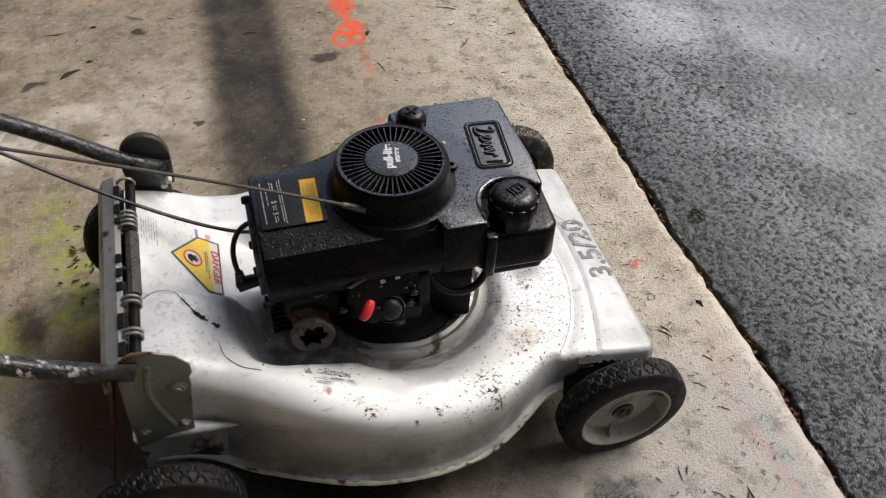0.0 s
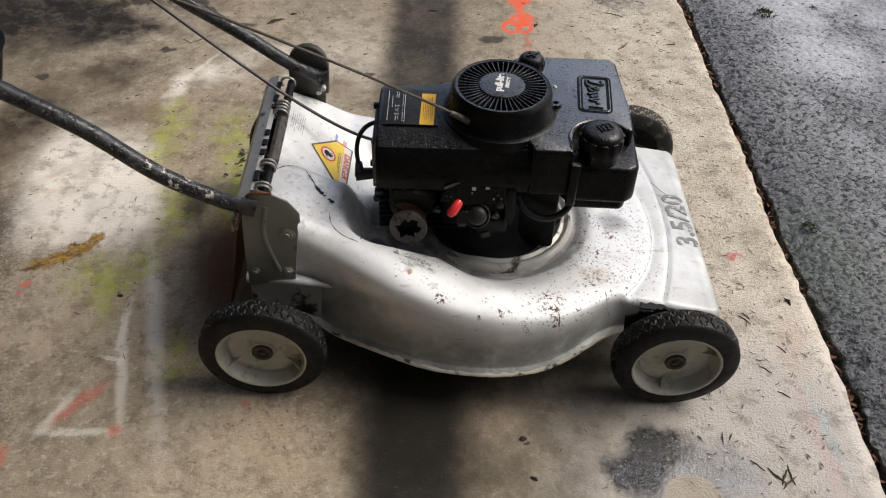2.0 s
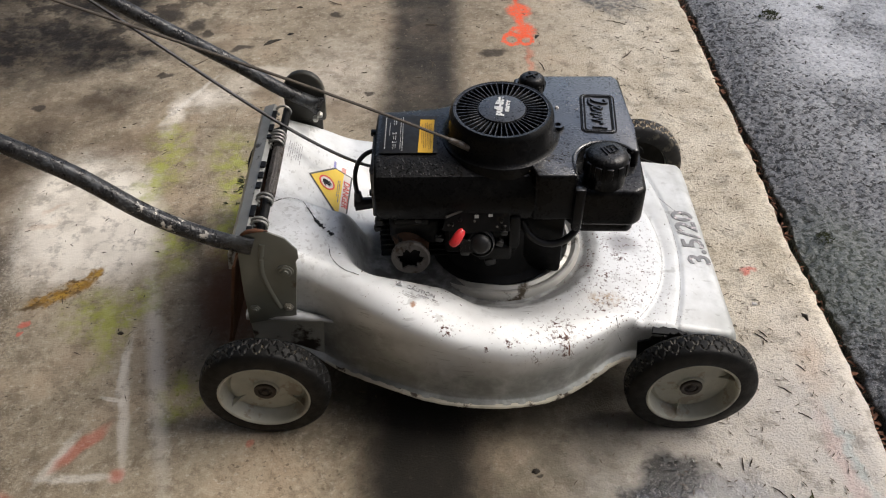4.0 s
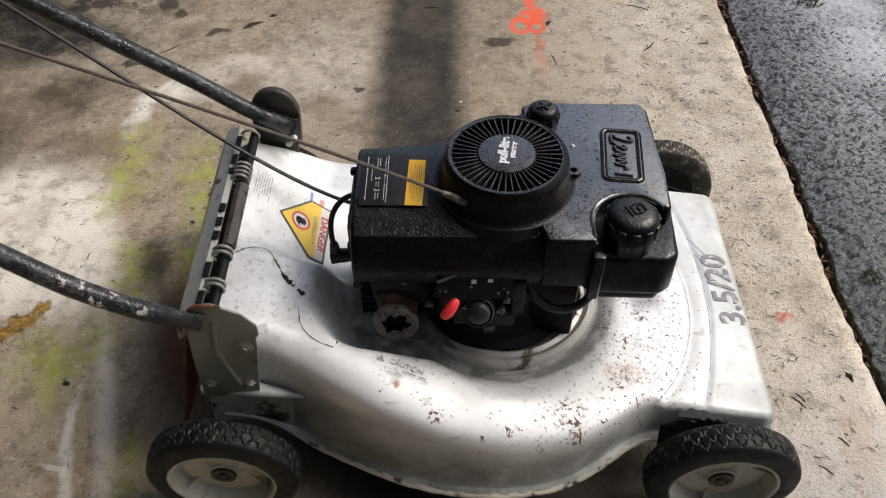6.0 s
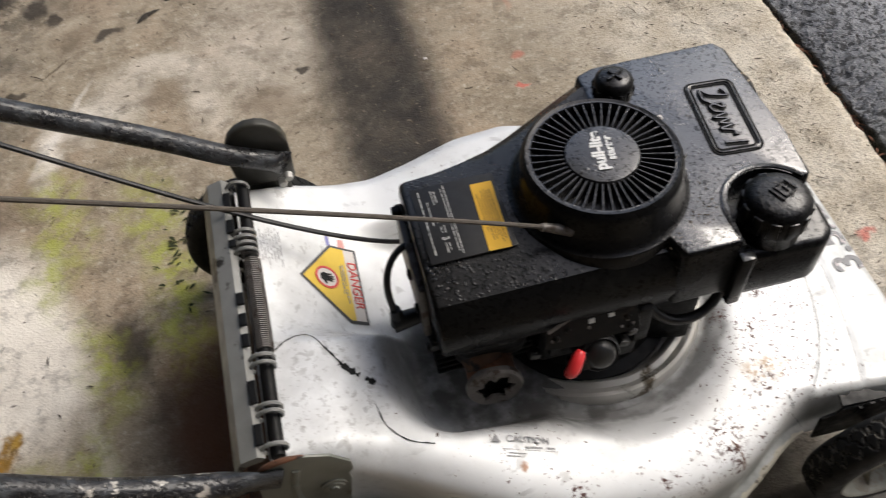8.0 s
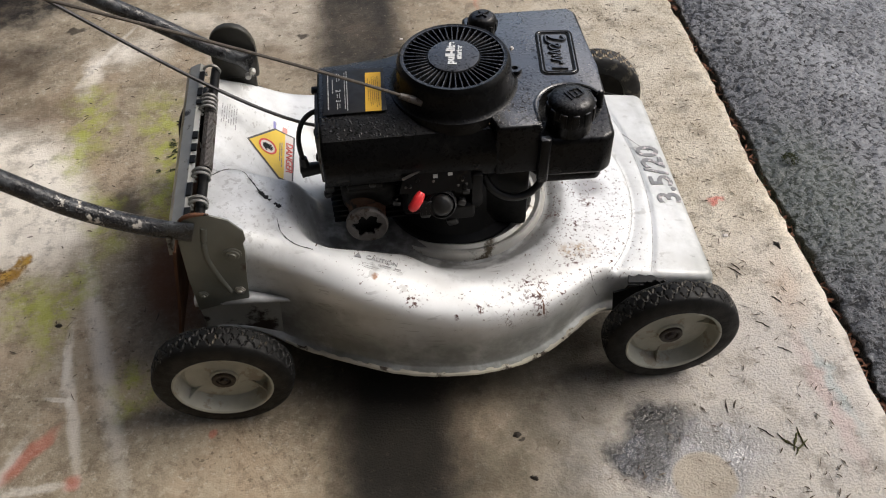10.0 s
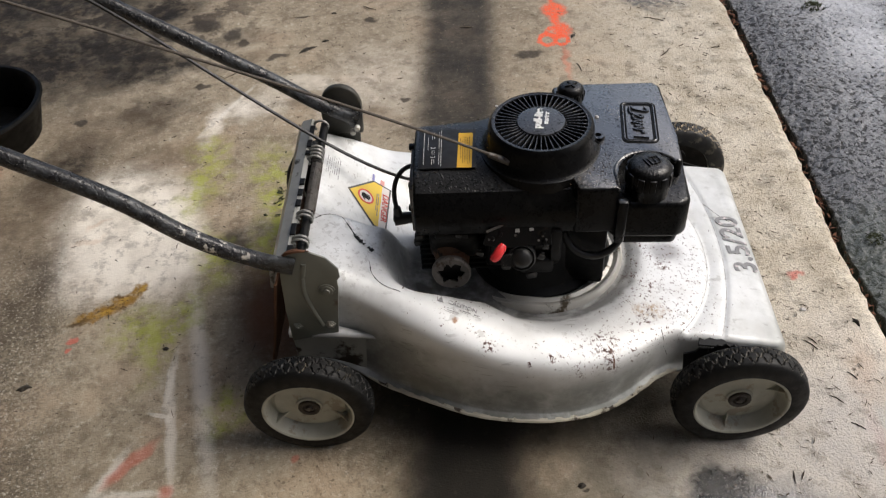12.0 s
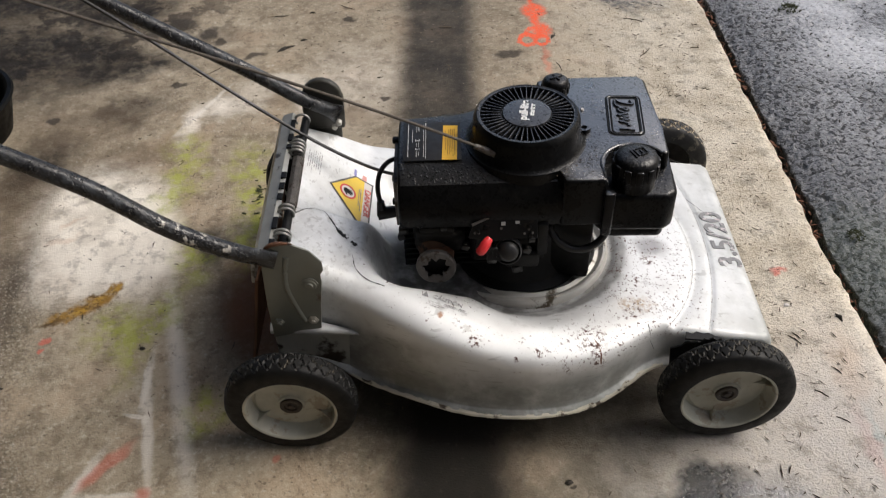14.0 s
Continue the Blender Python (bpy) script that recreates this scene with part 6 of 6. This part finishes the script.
for x, y, z, w in ((0.196, 0.172, 0.293, 0.010), (0.214, 0.163, 0.290, 0.008), (0.232, 0.160, 0.291, 0.009), (0.172, 0.190, 0.262, 0.014), (0.168, 0.200, 0.240, 0.012), (0.262, 0.152, 0.262, 0.012), (0.350, 0.142, 0.262, 0.012), (0.356, 0.140, 0.284, 0.010), (0.300, 0.140, 0.247, 0.014), (0.338, 0.150, 0.218, 0.016)):
    bm = bmesh.new()
    box(bm, (w, w * 0.9, w * 0.8), Matrix.Translation((x, y, z)) @ Matrix.Rotation(rnd.uniform(-0.5, 0.5), 4, "Y"), w * 0.2, 2)
    lathe(bm, [(0.0, w * 0.62), (w * 0.25, w * 0.6), (w * 0.3, 0.0)], 8, Matrix.Translation((x, y, z)))
    part("fitting", bm, M_CABLE, mower, "small greasy black fitting")
bm = bmesh.new()
prism(bm, [(-0.012, -0.010), (0.012, -0.010), (0.012, 0.010), (-0.012, 0.010)], -0.003, 0.002, 0.001, 1, 0, axes((0.304, 0.128, 0.268), (1, 0, 0), (0, 0.45, 0.89)))
for k in range(4):
    box(bm, (0.002, 0.016, 0.002), axes((0.304, 0.128, 0.268), (1, 0, 0), (0, 0.45, 0.89)) @ Matrix.Translation((-0.008 + 0.0053 * k, 0, 0.003)))
part("choke_cover", bm, M_CABLE, mower, "small ribbed black cover")
bm = bmesh.new()
lathe(bm, [(0.0165, 0.0), (0.019, 0.001), (0.0195, 0.005), (0.018, 0.007), (0.0165, 0.005)], 28, cm2, True)
part("bulb_collar", bm, M_CABLE, mower, "black rubber collar round the primer bulb")
bm = bmesh.new()
box(bm, (0.016, 0.020, 0.060), Matrix.Translation((0.372, 0.155, 0.275)), 0.004, 2)
part("air_cleaner_bracket", bm, M_BLACK, mower, "black bracket by the carburettor")
bm = bmesh.new()
tube(bm, bezier([(0.385, 0.175, 0.275), (0.398, 0.148, 0.236), (0.462, 0.150, 0.232), (0.474, 0.180, 0.280)], 20), 0.0056, 10)
part("fuel_line", bm, M_CABLE, mower, "black rubber fuel line under the tank")
bm = bmesh.new()
prism(bm, [(0.380, 0.19), (0.45, 0.17), (0.45, 0.22), (0.45, 0.34), (0.39, 0.34)], 0.165, 0.300, 0.008, 2)
part("engine_casting", bm, M_BLACK, mower, "black lower engine casting")

# grass crumbs and flakes of dirt lying on the deck and on the engine
def crumbs(name, count, seed, place, parent, material, label):
    rnd, bm = random.Random(seed), bmesh.new()
    while count:
        spot = place(rnd)
        if spot is None:
            continue
        count -= 1
        a, ln, w = rnd.uniform(0, 2 * math.pi), rnd.triangular(0.0010, 0.0060, 0.0014), rnd.uniform(0.0006, 0.0017)
        d, n = Vector((math.cos(a), math.sin(a), rnd.uniform(-0.05, 0.05))) * ln * 0.5, Vector((-math.sin(a), math.cos(a), 0)) * w * 0.5
        k = rnd.uniform(0.5, 1.4)
        ring = [bm.verts.new(spot + p) for p in (-d, -d * 0.3 - n * k, d * 0.5 - n, d, d * 0.2 + n * k, -d * 0.6 + n)]
        tip = bm.verts.new(spot + Vector((0, 0, w * 0.55)))
        for i in range(6):
            bm.faces.new((ring[i], ring[(i + 1) % 6], tip))
    return tagged(part(name, bm, material, parent, "", False), label, "", "", "stuff")


def deck_spot(rnd):
    x, y = rnd.triangular(0.06, 0.70, 0.52), rnd.triangular(0.02, 0.46, 0.08)
    if math.hypot(x - 0.34, y - 0.25) < 0.165 or y < near_edge(x) + 0.012 or (x < 0.2 and y > 0.16):
        return None
    return on_deck(x, y, 0.0002)


def engine_spot(rnd):
    x, y = rnd.gauss(0.432, 0.03), rnd.gauss(0.185, 0.02)
    if x > 0.450 and y < 0.235 or y < 0.152 or math.hypot(x - fx, y - fy) < 0.09:
        return None
    return Vector((x, y, 0.3803))


crumbs("grass_crumbs", 170, 31, deck_spot, deck, M_CRUMB, "dark dried grass crumbs stuck to the silver paint")
crumbs("grass_crumbs", 40, 32, engine_spot, tank, M_TWIG, "brown dried grass crumbs on black plastic")

# rope and brake cable up to the handle
bm = bmesh.new()
rope = bezier([(0.290, 0.197, 0.402), (0.045, 0.194, 0.528), (-0.520, 0.230, 0.727)], 40)
rope += [rope[-1] + Vector((-0.26 * k / 6, 0.02 * k / 6, 0.12 * k / 6)) for k in range(1, 7)]
tube(bm, rope, 0.0021, 7)
part("starter_rope", bm, M_ROPE, mower, "thin grey-brown starter rope")
bm = bmesh.new()
cable = bezier([(0.1716, 0.3146, 0.2753), (0.1799, 0.3576, 0.1946), (-0.0696, 0.3681, 0.3077), (-0.1833, 0.4015, 0.5304), (-0.5267, 0.4482, 0.6616)], 60)
tube(bm, cable, 0.0027, 8)
part("brake_cable", bm, M_CABLE, mower, "black sheathed control cable")
# ---- tub and scrap beside the slab's mossy part ----
tub = thing("tub", (-0.895, 0.84, 0), "black plastic tub standing on the concrete", "tub")
bm = bmesh.new()
lathe(bm, [(0.0, 0.004), (0.125, 0.004), (0.150, 0.09), (0.157, 0.096), (0.165, 0.096), (0.168, 0.090), (0.162, 0.084), (0.134, 0.0), (0.0, 0.0)], 56)
part("bowl", bm, M_TUB, tub)
bm = bmesh.new()
tube(bm, [Vector((-0.10, -0.05, 0.02)), Vector((0.0, -0.02, 0.045)), Vector((0.11, -0.03, 0.05))], 0.004, 8)
part("stick", bm, M_BLACK, tub)
scrap = thing("plastic_scrap", (-0.822, 0.700, 0), "torn red plastic scrap on the concrete", "scrap")
bm = bmesh.new()
prism(bm, [(-0.035, -0.02), (0.01, -0.028), (0.026, 0.0), (0.012, 0.024), (-0.03, 0.018)], 0.0, 0.016, 0.0012, 1, 0.35)
part("piece", bm, M_RED, scrap)


# ---- litter ----
def litter(name, count, seed, place, size, material, label, lift=0.0005):
    """Needles, twigs and crumbs, as one scatter."""
    rnd, bm = random.Random(seed), bmesh.new()
    for _ in range(count):
        x, y = place(rnd)
        z = (tar_height(x, y)[2] if x > 0.985 else -0.030 if x > 0.93 else 0.0) + lift
        ln, w = size(rnd)
        a, lean = rnd.uniform(0, 2 * math.pi), rnd.uniform(-0.06, 0.10)
        d, s = Vector((math.cos(a), math.sin(a), lean)), Vector((-math.sin(a), math.cos(a), 0))
        bend = s * rnd.uniform(-0.08, 0.08) * ln
        p = Vector((x, y, z + w * 0.5 + abs(lean) * ln * 0.5))
        ring = []
        for u, k in ((-0.5, 0.4), (0.0, 1.0), (0.5, 0.3)):
            c = p + d * ln * u + bend * (1 - 4 * u * u)
            ring.append([bm.verts.new(c + (s * math.cos(q) + Vector((0, 0, 1)) * math.sin(q)) * w * k * 0.5) for q in (0.5, 2.6, 4.7)])
        for r0, r1 in zip(ring, ring[1:]):
            for i in range(3):
                bm.faces.new((r0[i], r0[(i + 1) % 3], r1[(i + 1) % 3], r1[i]))
        bm.faces.new(ring[0][::-1])
        bm.faces.new(ring[-1])
    ob = part(name, bm, material, None, "", False)
    return tagged(ob, label, "litter", "", "stuff")


litter("grass_clippings", 900, 5, lambda r: (min(0.925, r.triangular(0.45, 0.95, 0.85)), r.uniform(-0.3, 1.6)), lambda r: (r.triangular(0.003, 0.018, 0.005), r.uniform(0.001, 0.0026)), M_TWIG, "dry brown clippings and needles strewn on the concrete")
litter("grass_clippings", 760, 6, lambda r: (r.uniform(-1.0, 0.5), r.uniform(0.06, 1.7)), lambda r: (r.triangular(0.002, 0.018, 0.004), r.uniform(0.001, 0.003)), M_TWIG, "dark crumbs and clippings strewn on the concrete")
litter("grass_clippings", 34, 7, lambda r: (r.gauss(-0.145, 0.026), r.gauss(0.585, 0.06)), lambda r: (r.triangular(0.004, 0.020, 0.008), r.uniform(0.003, 0.007)), M_MOSS, "dark green mossy clippings on the concrete")
litter("twigs", 9, 8, lambda r: (r.uniform(-0.5, 0.9), r.uniform(0.9, 1.6)), lambda r: (r.uniform(0.03, 0.07), r.uniform(0.002, 0.005)), M_TWIG, "thin dark twigs on the concrete")
litter("needles", 420, 9, lambda r: (y := r.uniform(-0.4, 1.7), (slab_edge(y) + r.triangular(-0.006, 0.030, 0.006), y))[1], lambda r: (r.uniform(0.006, 0.024), r.uniform(0.002, 0.006)), M_NEEDLE, "red-brown needles caught in the joint", 0.006)
litter("needles", 60, 10, lambda r: (y := r.uniform(-0.25, 0.12), (slab_edge(y) + r.uniform(-0.002, 0.016), y))[1], lambda r: (r.triangular(0.006, 0.026, 0.010), r.uniform(0.002, 0.006)), M_NEEDLE, "red-brown leaf scraps caught in the joint", 0.008)
litter("asphalt_grit", 260, 11, lambda r: (r.uniform(0.98, 1.9), r.uniform(-0.2, 1.8)), lambda r: (r.uniform(0.004, 0.014), r.uniform(0.002, 0.006)), M_DIRT, "dark grit and crumbs on the asphalt", 0.002)


def scrap_of_leaf(x, y, length, width, turn, seed, material, label, group):
    """A curled, ragged scrap with a raised spine, lying on the slab."""
    rnd, bm = random.Random(seed), bmesh.new()
    rows = []
    for i in range(7):
        u = i / 6
        half = width * 0.5 * math.sin(math.pi * (0.08 + 0.84 * u)) * rnd.uniform(0.6, 1.2)
        bend, lift = rnd.uniform(0.02, 0.09) * length * math.sin(math.pi * u), 0.25 * width * math.sin(math.pi * u)
        p = Vector((length * (u - 0.5), bend, 0.0004))
        rows.append([bm.verts.new(p + Vector((0, -half, lift * rnd.uniform(0.0, 0.6)))), bm.verts.new(p + Vector((0, 0, lift + 0.0012))), bm.verts.new(p + Vector((0, half, lift * rnd.uniform(0.0, 0.9)))), bm.verts.new(p)])
    for a, b in zip(rows, rows[1:]):
        for k in range(4):
            bm.faces.new((a[k], a[(k + 1) % 4], b[(k + 1) % 4], b[k]))
    bm.faces.new(rows[0][::-1])
    bm.faces.new(rows[-1])
    ob = part("twig" if width < 0.006 else "leaf_scrap", bm, material, None, "", False)
    ob.location, ob.rotation_euler = (x, y, 0.0), (0, 0, radians(turn))
    return tagged(ob, label, "twig" if width < 0.006 else "leaf", group)


for i, (x, y, ln, w, turn) in enumerate(((-0.17, 1.179, 0.052, 0.016, 35), (-0.129, 1.219, 0.018, 0.012, 20), (-0.121, 1.363, 0.016, 0.011, 0), (0.516, 1.196, 0.020, 0.013, 60), (0.905, 0.226, 0.019, 0.012, -70), (-0.519, 0.12, 0.026, 0.013, 15), (0.406, -0.076, 0.013, 0.009, 10), (0.419, -0.144, 0.012, 0.008, -30), (-0.294, 0.20, 0.011, 0.009, 0))):
    scrap_of_leaf(x, y, ln, w, turn, 60 + i, M_LEAF, "dark rotted leaf scrap on the concrete", "leaf scraps")
for i, (x, y, ln, turn) in enumerate(((0.516, 1.052, 0.050, -75), (0.732, 1.266, 0.070, -25), (0.815, 0.18, 0.036, -48), (0.72, -0.065, 0.030, 80), (0.733, -0.063, 0.022, 60), (0.761, -0.113, 0.034, -45), (0.823, 0.07, 0.030, -40), (0.82, 0.189, 0.024, -55), (0.862, 0.115, 0.026, -50), (0.84, 0.02, 0.030, -35), (0.778, 1.133, 0.022, 30), (0.86, 1.118, 0.030, 5))):
    scrap_of_leaf(x, y, ln * 0.75, 0.0022, turn, 80 + i, M_TWIG, "thin dark brown twig on the concrete", "twigs on the slab")
for i, (dx, dy, turn) in enumerate(((0, 0, 60), (0.010, 0.004, 95), (-0.012, 0.002, 130), (0.004, -0.010, 40))):
    scrap_of_leaf(0.799 + dx, -0.131 + dy, 0.034, 0.0044, turn, 100 + i, M_SPRIG, "olive green grass blade lying on the concrete", "grass blades")


def moss_tuft(x, y, size, seed):
    rnd, bm = random.Random(seed), bmesh.new()
    for _ in range(70):
        a, r = rnd.uniform(0, 2 * math.pi), size * math.sqrt(rnd.random())
        c = Vector((r * math.cos(a), r * math.sin(a), size * 0.35 * (1 - (r / size) ** 2)))
        d = Vector((rnd.gauss(0, 1), rnd.gauss(0, 1), rnd.uniform(0.2, 1))).normalized() * size * rnd.uniform(0.25, 0.6)
        s = d.orthogonal().normalized() * size * 0.09
        q = [bm.verts.new(v) for v in (c - s, c + s, c + d, c + s.cross(d).normalized() * size * 0.09)]
        for f in ((0, 1, 2), (1, 3, 2), (3, 0, 2)):
            bm.faces.new([q[i] for i in f])
    ob = part("moss_tuft", bm, M_MOSS, None, "", False)
    ob.location = (x, y, tar_height(x, y)[2] + 0.001 if x > 0.97 else 0.0)
    return tagged(ob, "small olive tuft of moss on the asphalt", "moss", "moss tufts")


moss_tuft(1.150, 1.298, 0.026, 1)
moss_tuft(1.009, 0.43, 0.016, 2)
moss_tuft(1.30, 1.34, 0.010, 3)
moss_tuft(1.36, 1.40, 0.010, 4)
for x, y, sx in ((0.825, 0.258, 0.012), (0.31, 0.9, 0.009)):
    bm = bmesh.new()
    prism(bm, [(-0.5, -0.3), (0.4, -0.4), (0.5, 0.2), (-0.3, 0.4)], 0.0, 0.2, 0.05, 1, 0.2, Matrix.Scale(sx, 4))
    ob = part("chip", bm, M_STICKER_W, None, "", False)
    ob.location = (x, y, 0.0)
    tagged(ob, "small pale chip lying on the concrete", "chip", "chips")
